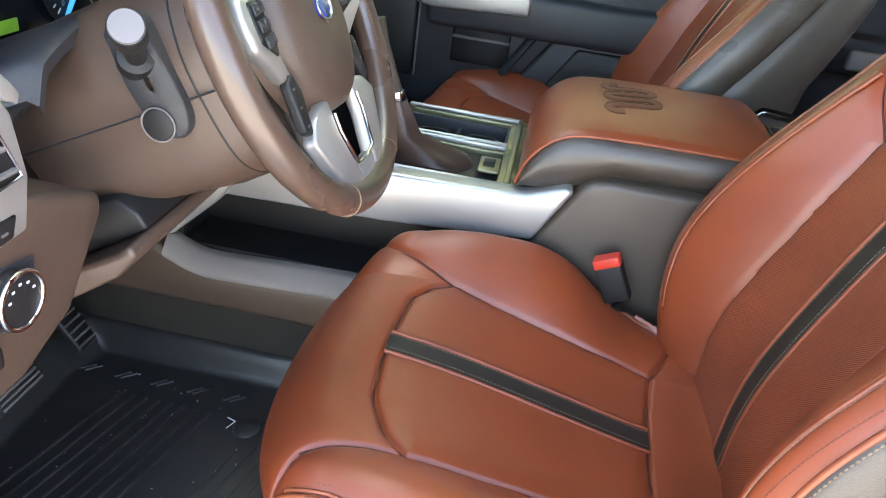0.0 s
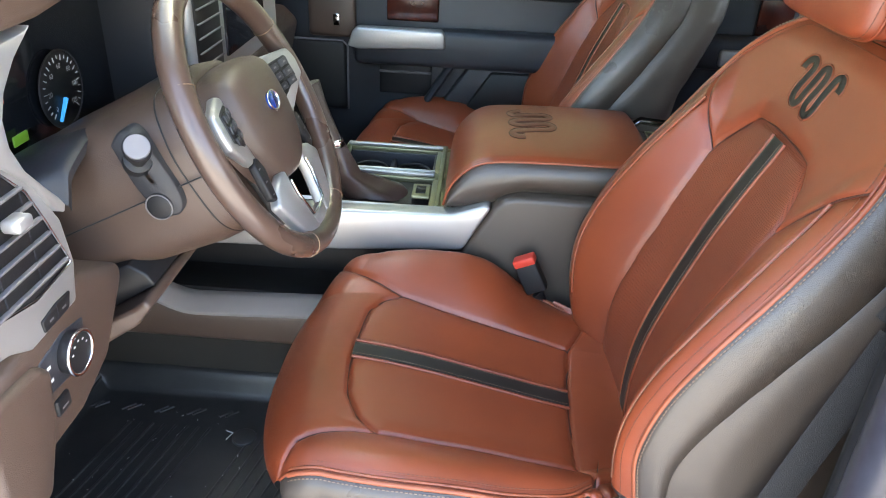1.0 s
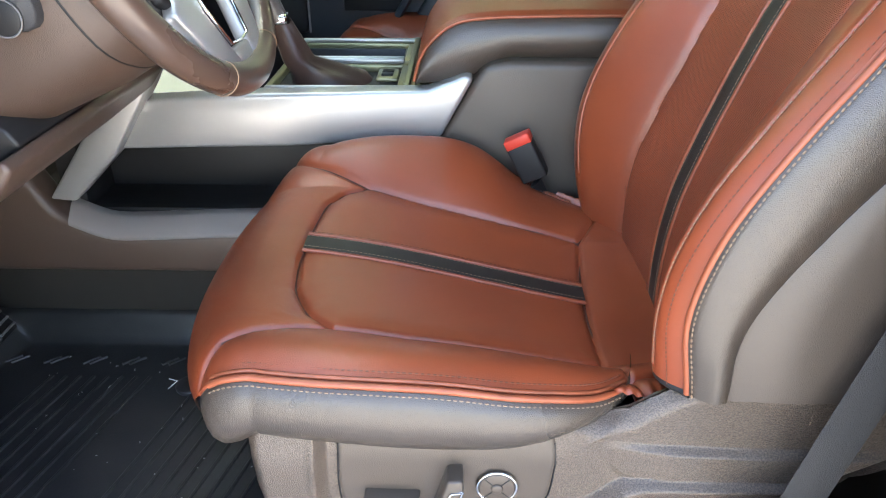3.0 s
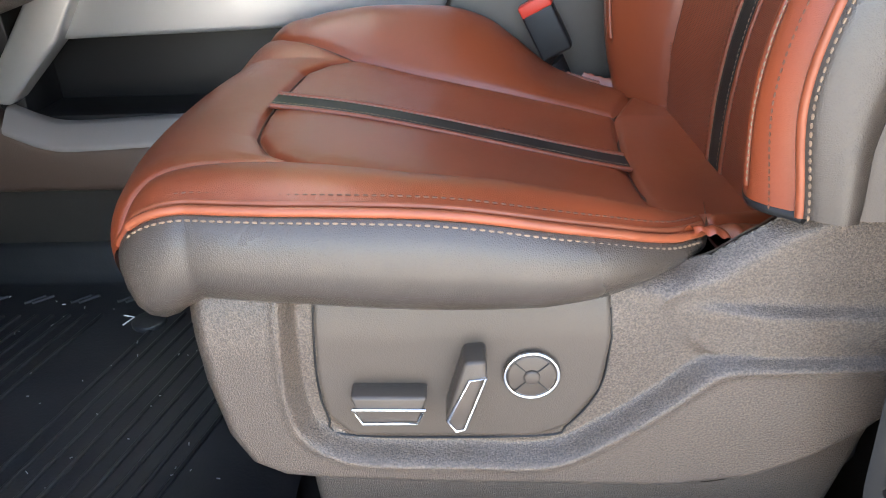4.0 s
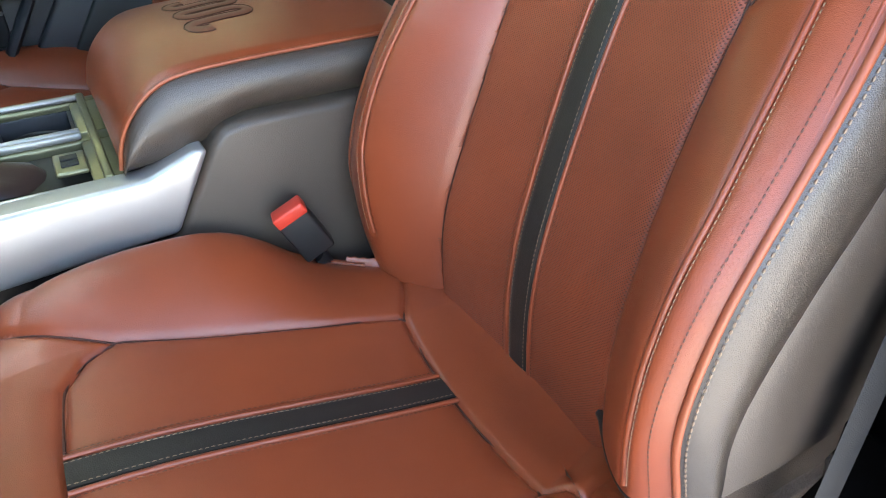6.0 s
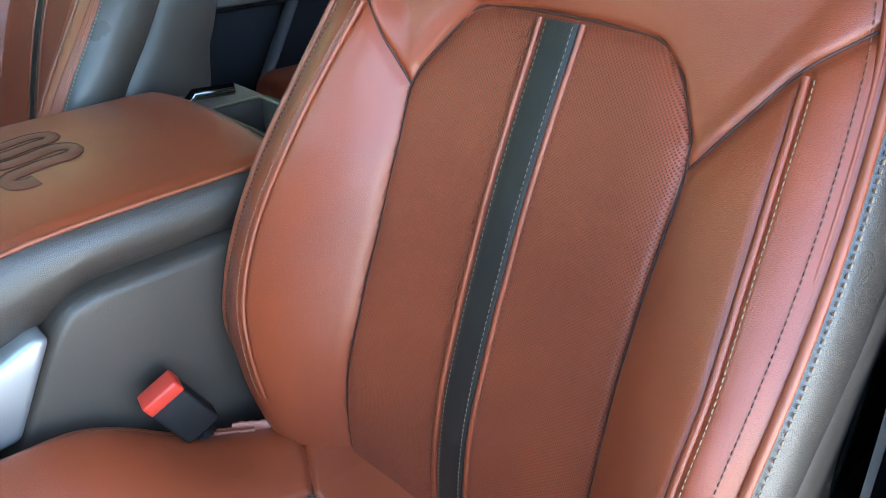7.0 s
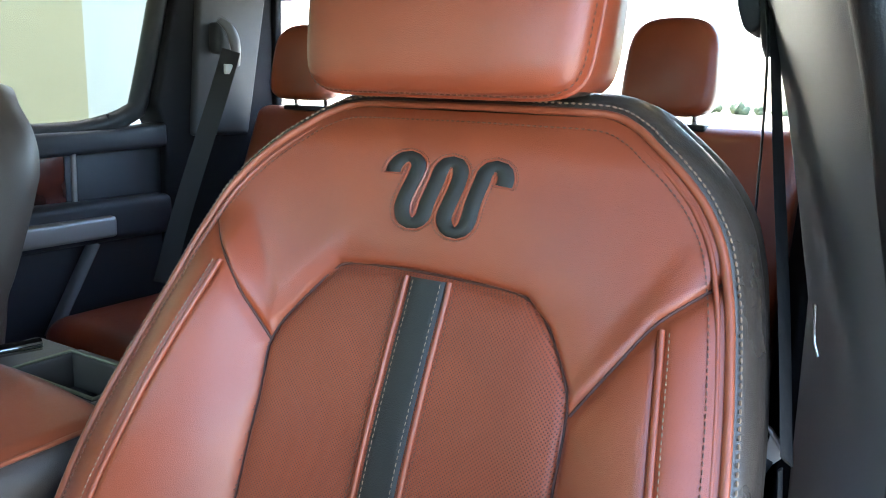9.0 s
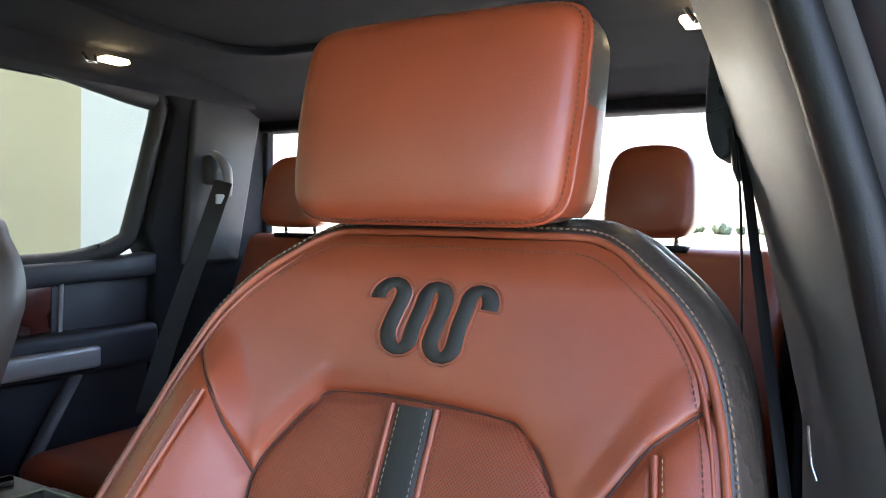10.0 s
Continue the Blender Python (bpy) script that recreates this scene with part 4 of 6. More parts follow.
# ---------------- centre console ----------------
def console():
    c = thing("center_console", "center console in brown plastic with satin silver trim and leather armrest", "console", (-0.1, CENTER, -0.012))
    y0 = 0.292
    low = [(-1.0, 0.145), (0.10, 0.145), (0.10, 0.232), (-0.305, 0.225), (-0.50, 0.216), (-0.55, 0.217), (-0.585, 0.226), (-0.640, 0.262), (-0.69, 0.36), (-1.0, 0.50)]
    part("lower_side", prism(low, "y", 0.255, 0.32, 0.014, 4), DASH, c, "brown plastic lower side")
    # sloping tray edge, its light put into a paler colour
    ledge = smooth_line([(-0.618, 0.268), (-0.575, 0.2485), (-0.545, 0.2415), (-0.50, 0.2415), (-0.305, 0.250), (-0.10, 0.254), (0.09, 0.257)], 60)
    part("tray_ledge", sheet([[(x, y, z + dz) for y, dz in ((0.2535, -0.031), (0.2525, -0.027), (0.2545, -0.022), (0.277, 0.0), (0.284, 0.0025), (0.297, 0.0025), (0.300, -0.004))] for x, z in ledge]), LEDGE, c, "sloping tray edge, coloured pale grey for the light on it")
    part("carpet_side", box((-1.1, 0.272, -0.012), (0.2, 0.40, 0.17), 0.01), CARPET, c, "dark carpeted tunnel side")
    part("tray_back", box((-0.62, 0.40, 0.24), (0.05, 0.42, 0.368), 0.002), BLACKP, c, "dark storage recess")
    part("tray_floor", box((-0.62, 0.30, 0.235), (0.05, 0.41, 0.25), 0.002), BLACKP, c)
    part("tray_top", box((-0.62, 0.330, 0.362), (0.05, 0.42, 0.370), 0.002), BLACKP, c)
    part("tray_end", box((-0.64, 0.30, 0.235), (-0.60, 0.41, 0.45), 0.002), BLACKP, c)
    trim = [(-0.532, 0.358), (-0.24, 0.365), (0.006, 0.382), (0.058, 0.478), (0.045, 0.482), (-0.015, 0.458), (-0.30, 0.452), (-0.50, 0.440)]
    part("silver_trim", prism(trim, "y", y0, 0.335, 0.008, 3), SILVER, c, "satin silver side trim")
    strut = [(-0.648, 0.278), (-0.605, 0.274), (-0.515, 0.36), (-0.44, 0.47), (-0.385, 0.57), (-0.43, 0.57), (-0.51, 0.46)]
    part("silver_strut", prism(strut, "y", 0.268, 0.315, 0.006, 3), SILVER, c, "satin silver upright")
    side = [(-0.02, 0.10), (-0.02, 0.34), (0.007, 0.382), (0.062, 0.480), (0.078, 0.498), (0.11, 0.504), (0.46, 0.500), (0.47, 0.10)]
    part("rear_side", prism(side, "y", y0 + 0.002, 0.68, 0.018, 4), SMOOTH, c, "grey-brown plastic side")
    # armrest
    prof = smooth_line([(-0.036, 0.462), (-0.027, 0.495), (-0.008, 0.524), (0.022, 0.548), (0.06, 0.558), (0.14, 0.562), (0.26, 0.563), (0.34, 0.562), (0.356, 0.552)], 50)
    rows = []
    for a, b in prof:
        zb = float(np.interp(a, [-0.036, 0.03, 0.075, 0.11, 0.356], [0.461, 0.466, 0.485, 0.503, 0.503]))
        rows.append([(a + 0.001, 0.3240 - 0.015 * math.sin(math.pi * min(1.0, f * 1.02)) ** 0.7, (b + 0.001) * (1 - f) + zb * f) for f in np.linspace(0, 1, 14)])
    part("armrest_side", sheet(rows), DARK_LEATHER, c, "dark grey-brown padded armrest side")
    part("armrest_core", prism([(a + 0.002, b - 0.001) for a, b in prof] + [(0.352, 0.503), (0.11, 0.503), (0.075, 0.485), (0.03, 0.466)], "y", 0.3245, 0.662, 0.0), DARK_LEATHER, c)
    rows = []
    for a, b in prof:
        row = []
        for y in np.linspace(0, 1, 40):
            e = min(y, 1 - y)
            lift = 0.014 * (1 - (2 * y - 1) ** 2) - 0.006 * max(0, 1 - e / 0.03) ** 2
            row.append((a, 0.323 + 0.340 * y, b + 0.008 + lift))
        rows.append(row)
    pad = part("armrest_pad", sheet(rows), LEATHER, c, "rust-tan leather armrest lid")
    part("piping", tube([(a - 0.001, 0.3225, b + 0.003) for a, b in prof], 0.0026, 8), PIPE, pad, "orange-tan piping")
    em = emblem_line()

    def ap(a, b, lift=0.0):
        x, y = 0.128 - b * 0.044, 0.508 - a * 0.070
        return (x, y, float(np.interp(x, prof[:, 0], prof[:, 1])) + 0.0084 + 0.014 * (1 - ((y - 0.493) / 0.17) ** 2) + lift * 0.8)
    part("embossed_emblem", ribbon(em, 0.16, ap), mat("embossed_leather", (0.18, 0.050, 0.026), 0.5, grain=0.2, scale=700), pad, "embossed winding emblem")
    L = np.array(em)
    dd = np.gradient(L, axis=0)
    dd /= np.linalg.norm(dd, axis=1)[:, None]
    nn = np.stack([-dd[:, 1], dd[:, 0]], 1)
    part("emblem_groove", tube([ap(*p, 0.0) for p in np.concatenate([L + nn * 0.17, (L - nn * 0.17)[::-1]])], 0.0010, 5, closed=True), SEAM, pad, "dark pressed outline")
    # cup holders and shifter
    fr = part("bezel", box((-0.285, 0.318, 0.436), (-0.272, 0.668, 0.450), 0.003), GOLD, c, "champagne metallic bezel")
    for lo, hi, m in (((-0.272, 0.318, 0.436), (-0.030, 0.345, 0.450), GOLD), ((-0.272, 0.645, 0.436), (-0.030, 0.668, 0.450), GOLD), ((-0.272, 0.480, 0.436), (-0.030, 0.512, 0.450), GOLD), ((-0.068, 0.345, 0.434), (-0.030, 0.480, 0.450), GOLD), ((-0.068, 0.512, 0.434), (-0.030, 0.645, 0.450), GOLD),
                      ((-0.28, 0.484, 0.450), (-0.065, 0.493, 0.460), SILVER), ((-0.28, 0.499, 0.450), (-0.065, 0.508, 0.460), SILVER), ((-0.28, 0.648, 0.450), (-0.05, 0.660, 0.458), SILVER), ((-0.28, 0.327, 0.450), (-0.05, 0.335, 0.456), SILVER), ((-0.056, 0.330, 0.450), (-0.045, 0.66, 0.459), GOLD)):
        part("bezel_bar", box(lo, hi, 0.003, 2), m, fr)
    part("bezel_face", box((-0.034, 0.316, 0.385), (-0.026, 0.668, 0.450), 0.003), GOLD, fr, "champagne end face")
    part("cup_well", box((-0.274, 0.510, 0.372), (-0.066, 0.650, 0.380), 0), BLACKP, fr, "black cup holder floor")
    for lo, hi in (((-0.274, 0.642, 0.378), (-0.066, 0.648, 0.440)), ((-0.074, 0.512, 0.378), (-0.067, 0.645, 0.440)), ((-0.274, 0.508, 0.378), (-0.066, 0.514, 0.440)), ((-0.175, 0.512, 0.378), (-0.165, 0.645, 0.425))):
        part("well_wall", box(lo, hi, 0.002), NAVY, fr)
    for x in (-0.218, -0.120):
        part("cup_holder", tube([(x + 0.040 * math.cos(a), 0.578 + 0.050 * math.sin(a), 0.420) for a in np.linspace(0, 2 * math.pi, 32, endpoint=False)], 0.0035, 6, closed=True), BLACKP, fr)
    part("shifter_well", box((-0.274, 0.343, 0.430), (-0.066, 0.482, 0.438), 0), BLACKP, fr)
    part("drive_switch", box((-0.105, 0.375, 0.448), (-0.068, 0.440, 0.455), 0.003), GOLD, fr)
    for y in (0.398, 0.417):
        part("drive_button", box((-0.097, y - 0.008, 0.455), (-0.077, y + 0.008, 0.4575), 0.002), BLACKP, fr)
    rows = []
    for k, (r, x, z) in enumerate(((0.060, -0.185, 0.440), (0.056, -0.190, 0.450), (0.044, -0.205, 0.459), (0.024, -0.240, 0.478), (0.016, -0.264, 0.540))):
        rows.append([(x + r * 1.15 * math.cos(a) * (1 + 0.04 * math.sin(5 * a)), 0.415 + r * 0.8 * math.sin(a), z + 0.004 * math.sin(3 * a)) for a in np.linspace(0, 2 * math.pi, 28, endpoint=False)])
    part("shifter_boot", sheet(rows, True), mat("boot_leather", (0.052, 0.030, 0.025), 0.30, grain=0.3, scale=500, cells=True), fr, "brown leather shifter boot")
    part("shift_lever", tube([(-0.265, 0.415, 0.54), (-0.30, 0.415, 0.62), (-0.315, 0.415, 0.66)], [0.016, 0.02, 0.024], 12), DARK_LEATHER, fr)
    part("shift_collar", box((-0.29, 0.40, 0.535), (-0.25, 0.43, 0.552), 0.004), CHROME, fr, "chrome collar")
    for i in range(4):
        part("gear_mark", box((-0.235 + i * 0.022, 0.3385, 0.448), (-0.225 + i * 0.022, 0.3445, 0.4495), 0), WHITE, fr)
    # rear tray behind the armrest
    for lo, hi in (((0.365, 0.375, 0.50), (0.475, 0.405, 0.555)), ((0.365, 0.565, 0.50), (0.475, 0.66, 0.555)), ((0.362, 0.400, 0.50), (0.382, 0.570, 0.555)), ((0.462, 0.400, 0.50), (0.478, 0.570, 0.555))):
        part("rear_tray", box(lo, hi, 0.006, 3), SMOOTH, c)
    part("rear_well", box((0.370, 0.395, 0.500), (0.470, 0.575, 0.506), 0), BLACKP, c, "black rear cup well")
    part("well_trim", tube([(0.382, 0.405, 0.556), (0.382, 0.565, 0.556), (0.462, 0.565, 0.556), (0.462, 0.405, 0.556)], 0.0022, 6, closed=True), GOLD, c, "champagne trim line")
    part("tray_latch", tube([(0.352, 0.572, 0.565), (0.372, 0.585, 0.575), (0.43, 0.578, 0.572)], 0.008, 8, flat=0.6), CHROME, c, "chrome latch")
    return c


console()


def buckle():
    b = thing("seat_belt_buckle", "black seat belt buckle with red button beside the seat", "seat belt buckle", (0.2, 0.255, 0.20))
    m = Matrix.Translation((0.123, 0.250, 0.401)) @ pose(0, 0, 0, 0, -28, -10)
    bm = box((-0.021, -0.013, -0.075), (0.021, 0.013, -0.003), 0.004, 3)
    bmesh.ops.transform(bm, matrix=m, verts=bm.verts)
    part("buckle_body", bm, BLACKP, b)
    bm = box((-0.021, -0.013, -0.016), (0.021, 0.0136, 0.0), 0.003, 3)
    bmesh.ops.transform(bm, matrix=m, verts=bm.verts)
    bmesh.ops.translate(bm, vec=(0, -0.001, 0.001), verts=bm.verts)
    part("release_button", bm, REDP, b, "red release button")
    part("buckle_stalk", tube([(0.158, 0.25, 0.325), (0.19, 0.262, 0.26), (0.2, 0.265, 0.2)], 0.013, 8, flat=0.4), BLACKP, b)
    return b


buckle()


# ---------------- steering wheel and dash ----------------
HUB = Vector((-0.282, 0.0, 0.738))
WM = Matrix.Translation(HUB) @ pose(0, 0, 0, 0, -26, 0)      # local x to the driver, z up the wheel


def wpart(name, bm, m, parent, label=""):
    bmesh.ops.transform(bm, matrix=WM, verts=bm.verts)
    return part(name, bm, m, parent, label)


def steering_wheel():
    w = thing("steering_wheel", "brown leather steering wheel with silver spokes and switches", "steering wheel", HUB)
    R = 0.194
    ring = [(0.0, R * math.sin(a) * 1.0, R * math.cos(a) * 0.985) for a in np.linspace(0, 2 * math.pi, 96, endpoint=False)]
    rl = mat("wheel_leather", (0.090, 0.056, 0.042), 0.28, grain=0.12, scale=700, cells=True, blotch=0.15, coat=0.5)
    rim = wpart("rim", tube(ring, 0.0178, 18, closed=True), rl, w, "glossy worn brown leather rim")
    for a in (205, 155, 62, 298, 20, 340):
        d = Vector((0, math.sin(radians(a)), math.cos(radians(a))))
        wpart("rim_stitch", tube([Vector((0.0181 * math.cos(q), 0, 0)) + d * (R * 0.99 + 0.0181 * math.sin(q)) for q in np.linspace(0, 2 * math.pi, 18, endpoint=False)], 0.0007, 5, closed=True), THREAD, rim, "tan thread")
    for a0 in (62, 250):
        st = [Vector((0.0125, 0, 0)) + Vector((0, math.sin(radians(a)), math.cos(radians(a)))) * (R - 0.012) for a in np.linspace(a0, a0 + 48, 60)]
        wpart("rim_stitch", stitches(st, 0.005, 0.0009), THREAD, rim, "tan thread")
    hub = [(0.0, 0.078), (0.05, 0.074), (0.080, 0.056), (0.087, 0.0), (0.076, -0.04), (0.05, -0.075), (0.02, -0.09), (0.0, -0.092)]
    hub = hub + [(-a, b) for a, b in hub[-2:0:-1]]
    rows = []
    for x, k in ((-0.035, 1.04), (-0.01, 1.03), (0.008, 0.97), (0.016, 0.88), (0.021, 0.7), (0.023, 0.4), (0.0235, 0.05)):
        rows.append([(x, a * k, b * k) for a, b in smooth_line(hub + [hub[0]], 64)[:-1]])
    h = sheet(rows, True)
    wpart("airbag_cover", h, DASH, w, "brown airbag cover")
    bm = disc((0, 0, 0), pose(0, 0, 0, 0, 90, 0), 0.0165, 0.004, 32, 0.001)
    bmesh.ops.scale(bm, vec=(1, 1.2, 0.8), verts=bm.verts)
    bmesh.ops.translate(bm, vec=(0.0245, 0, 0.012), verts=bm.verts)
    bad = wpart("badge", bm, BLUEE, w, "blue oval badge with a bright rim")
    wpart("badge_rim", tube([(0.0265, 0.0195 * math.cos(a), 0.012 + 0.013 * math.sin(a)) for a in np.linspace(0, 2 * math.pi, 40, endpoint=False)], 0.0012, 6, closed=True), CHROME, bad)

    def tilt(bm, k=0.28):
        for v in bm.verts:
            v.co.x += k * (abs(v.co.y) - 0.13)
        return bm

    def both(line, s):
        q = [(s * a, b) for a, b in line]
        return q if s > 0 else q[::-1]
    for s in (-1, 1):
        arm = wpart("spoke", tilt(prism(both([(0.066, 0.052), (0.10, 0.060), (0.168, 0.050), (0.176, 0.030), (0.174, 0.004), (0.140, -0.016), (0.112, -0.034), (0.070, -0.05)], s), "x", -0.006, 0.010, 0.006, 3)), SILVER, w, "satin silver spoke")
        wpart("switch_pad", tilt(prism(both([(0.092, 0.046), (0.148, 0.044), (0.152, 0.008), (0.10, -0.012), (0.088, 0.0)], s), "x", 0.006, 0.0125, 0.003, 3)), BLACKP, arm, "black switch pad")
        for z in (0.006, 0.021, 0.036):
            for q in (0.107, 0.134):
                wpart("switch", tilt(box((0.012, s * q - 0.0105, z - 0.0055), (0.0155, s * q + 0.0105, z + 0.0055), 0.002)), NAVY, arm)
                wpart("switch_mark", tilt(box((0.0157, s * q - 0.003, z - 0.0012), (0.0159, s * q + 0.003, z + 0.0012), 0)), GREYP, arm)
        col = wpart("side_switch", prism(both([(0.094, -0.030), (0.112, -0.036), (0.116, -0.086), (0.100, -0.094), (0.087, -0.05)], s), "x", -0.006, 0.006, 0.004, 3), BLACKP, w, "black side switches")
        for z in (-0.044, -0.063, -0.082):
            wpart("switch_mark", box((0.0061, s * 0.106 - 0.003, z - 0.001), (0.0064, s * 0.106 + 0.003, z + 0.001), 0), GREYP, col)
        wpart("lower_spoke", prism(both([(0.040, -0.070), (0.086, -0.080), (0.110, -0.100), (0.084, -0.150), (0.060, -0.180), (0.020, -0.184), (0.028, -0.156), (0.042, -0.110)], s), "x", -0.010, 0.008, 0.006, 3), SILVER, w, "satin silver lower spoke")
        wpart("spoke_edge", tube([(0.009, s * a, b) for a, b in ((0.042, -0.090), (0.043, -0.110), (0.030, -0.152), (0.0, -0.155))], 0.0022, 6), CHROME, w, "bright edge of the opening")
    wpart("spoke_bridge", prism([(-0.030, -0.157), (0.030, -0.157), (0.022, -0.186), (-0.022, -0.186)], "x", -0.010, 0.007, 0.005, 3), SILVER, w)
    # black plate added as painted shade behind the hub and the lower opening
    wpart("hub_shade_plate", prism([(-0.06, -0.05), (0.06, -0.05), (0.04, -0.15), (-0.04, -0.15)], "x", -0.045, -0.03, 0.004), BLACKP, w)
    return w


steering_wheel()


def column():
    c = thing("steering_column", "brown plastic steering column cover with stalk and start button", "steering column", (-0.45, 0, 0.6))
    prof = [(0.0, 0.085), (0.075, 0.075), (0.104, 0.03), (0.108, -0.02), (0.094, -0.085), (0.05, -0.115), (0.0, -0.12)]
    prof = prof + [(-a, b) for a, b in prof[-2:0:-1]]
    loop = smooth_line(prof + [prof[0]], 56)[:-1]
    rows = []
    for x, k, dz in ((-0.32, 1.02, 0.0), (-0.24, 1.10, 0.0), (-0.12, 1.15, 0), (-0.075, 1.12, 0), (-0.05, 1.06, 0), (-0.042, 0.95, 0), (-0.042, 0.3, 0)):
        rows.append([tuple(WM @ Vector((x, a * k, b * k + dz))) for a, b in loop])
    part("shroud", sheet(rows, True), DASH, c)
    part("shroud_joint", tube([tuple(WM @ Vector((x, -0.143 + (x + 0.24) * 0.1, -0.02))) for x in np.linspace(-0.30, -0.06, 12)], 0.0012, 5), BLACKP, c)
    part("collar_joint", tube([tuple(WM @ Vector((-0.082, a * 1.118, b * 1.118))) for a, b in loop], 0.0016, 6, closed=True), BLACKP, c, "dark joint behind the wheel")
    m = WM @ Matrix.Translation((-0.118, -0.126, 0.005))
    pod = smooth_line([(-0.03, 0.075), (0.0, 0.09), (0.024, 0.07), (0.034, 0.0), (0.030, -0.055), (0.008, -0.078), (-0.022, -0.06), (-0.034, 0.0), (-0.03, 0.075)], 40)[:-1]
    rows = [[tuple(m @ Vector((a * k, y, b * k))) for a, b in pod] for y, k in ((0.03, 0.74), (-0.006, 0.74), (-0.009, 0.69), (-0.009, 0.1))]
    part("stalk_plate", sheet(rows, True), SHADE_GREY, c, "grey-brown oval switch plate")
    bd = m @ pose(0, 0, 0, 90, 0, 0)
    ig = disc((0, 0, 0), bd @ Matrix.Translation((-0.010, -0.038, 0.009)), 0.0165, 0.007)
    b = part("start_button", ig, BLACKP, c, "round black start button")
    part("button_ring", tube([tuple(m @ Vector((-0.010 + 0.0172 * math.cos(a), -0.0115, -0.038 + 0.0172 * math.sin(a)))) for a in np.linspace(0, 2 * math.pi, 32, endpoint=False)], 0.0010, 6, closed=True), GREYP, b)
    p0, p1 = m @ Vector((-0.002, -0.005, 0.025)), Vector((-0.359, -0.216, 0.766))
    d = (p1 - p0).normalized()
    st = part("stalk", tube([p0 - d * 0.01, p0 + d * 0.012, p0 + d * 0.014, p0.lerp(p1, 0.6), p1 - d * 0.028], [0.020, 0.017, 0.010, 0.010, 0.012], 16), BLACKP, c, "black indicator stalk")
    part("stalk_knob", tube([p1 - d * 0.03, p1 - d * 0.026, p1 - d * 0.002, p1], [0.013, 0.0160, 0.0160, 0.015], 24), BLACKP, st)
    part("stalk_cap", tube([p1 - d * 0.001, p1 + d * 0.003, p1 + d * 0.0035], [0.0146, 0.0138, 0.009], 24), GREYP, st, "pale grey end cap")
    return c


column()


def dash():
    d = thing("dashboard", "brown and black dashboard with silver vent surround and instrument cluster", "dashboard", (-0.7, CENTER, 0.5))
    part("dash_top", prism([(-1.10, 0.80), (-0.80, 0.965), (-0.60, 0.975), (-0.50, 0.955), (-0.47, 0.93), (-0.55, 0.915), (-0.66, 0.90), (-0.70, 0.62), (-1.10, 0.62)], "y", LEFT + 0.02, RIGHT - 0.03, 0.01, 3), DASH, d, "brown dashboard top")
    part("knee_panel", prism([(-0.30, 0.61), (-0.25, 0.615), (-0.155, 0.578), (-0.160, 0.555), (-0.225, 0.478), (-0.30, 0.450), (-0.46, 0.45), (-0.46, 0.58)], "x", -0.64, -0.436, 0.014, 4), DASH, d, "brown lower panel with light switch")
    part("fuse_cover", prism([(-0.37, 0.572), (-0.352, 0.555), (-0.365, 0.49), (-0.40, 0.42), (-0.47, 0.40), (-0.47, 0.58)], "x", -0.60, -0.425, 0.010, 4), DASH, d)
    part("knee_panel", prism([(-0.70, 0.56), (-0.52, 0.54), (-0.50, 0.50), (-0.53, 0.455), (-0.62, 0.43), (-0.72, 0.46)], "y", -0.165, 0.27, 0.015, 4), DASH, d)
    part("knee_gap", prism([(-0.58, 0.50), (-0.45, 0.55), (-0.425, 0.538), (-0.414, 0.520), (-0.53, 0.445), (-0.58, 0.45)], "y", -0.12, 0.16, 0.004), BLACKP, d, "dark gap under the column")
    part("knee_panel", prism([(-0.70, 0.46), (-0.53, 0.448), (-0.430, 0.506), (-0.414, 0.520), (-0.405, 0.508), (-0.430, 0.476), (-0.51, 0.42), (-0.62, 0.385), (-0.70, 0.385)], "y", -0.16, 0.262, 0.006, 3), DASH, d)
    # cluster
    part("cluster_hood", box((-0.72, -0.20, 0.57), (-0.69, 0.33, 0.93), 0.004), BLACKP, d)
    part("cluster_wall", box((-0.70, 0.29, 0.62), (-0.50, 0.31, 0.925), 0.006), NAVY, d)
    part("cluster_edge", tube([(-0.50, 0.30, 0.93), (-0.49, 0.30, 0.80), (-0.50, 0.295, 0.66)], 0.008, 8), GREYP, d, "grey edge of the cluster hood")
    part("cluster_glass", box((-0.69, -0.185, 0.60), (-0.64, 0.29, 0.84), 0.003), SCREEN, d, "black instrument cluster")
    gx, gy, gz = -0.632, 0.114, 0.718
    g = part("gauge", disc((gx, gy, gz), pose(0, 0, 0, 0, 90, 0), 0.059, 0.004, 40), BLACKP, d, "round speed gauge")
    part("gauge_rim", tube([(gx + 0.002, gy + 0.060 * math.cos(a), gz + 0.060 * math.sin(a)) for a in np.linspace(0, 2 * math.pi, 48, endpoint=False)], 0.0010, 6, closed=True), SHADE_GREY, g)
    for i in range(23):
        a = radians(225 - i * 270 / 22)
        r0 = 0.047 if i % 2 else 0.044
        part("tick", tube([(gx + 0.003, gy - 0 + r0 * math.cos(a), gz + r0 * math.sin(a)), (gx + 0.003, gy + 0.052 * math.cos(a), gz + 0.052 * math.sin(a))], 0.0009, 4), NUMERAL, g)
    for i, num in enumerate(("0", "20", "40", "60", "80", "100", "120")):
        a = radians(225 - i * 45)
        part("numeral", lettering(num, 0.011, (gx + 0.0035, gy + 0.036 * math.cos(a), gz + 0.036 * math.sin(a))), NUMERAL, g, "", False)
    part("needle", tube([(gx + 0.006, gy - 0.001, gz - 0.014), (gx + 0.006, gy - 0.026, gz - 0.044)], [0.0036, 0.0026], 6), CYAN, g, "glowing cyan needle")
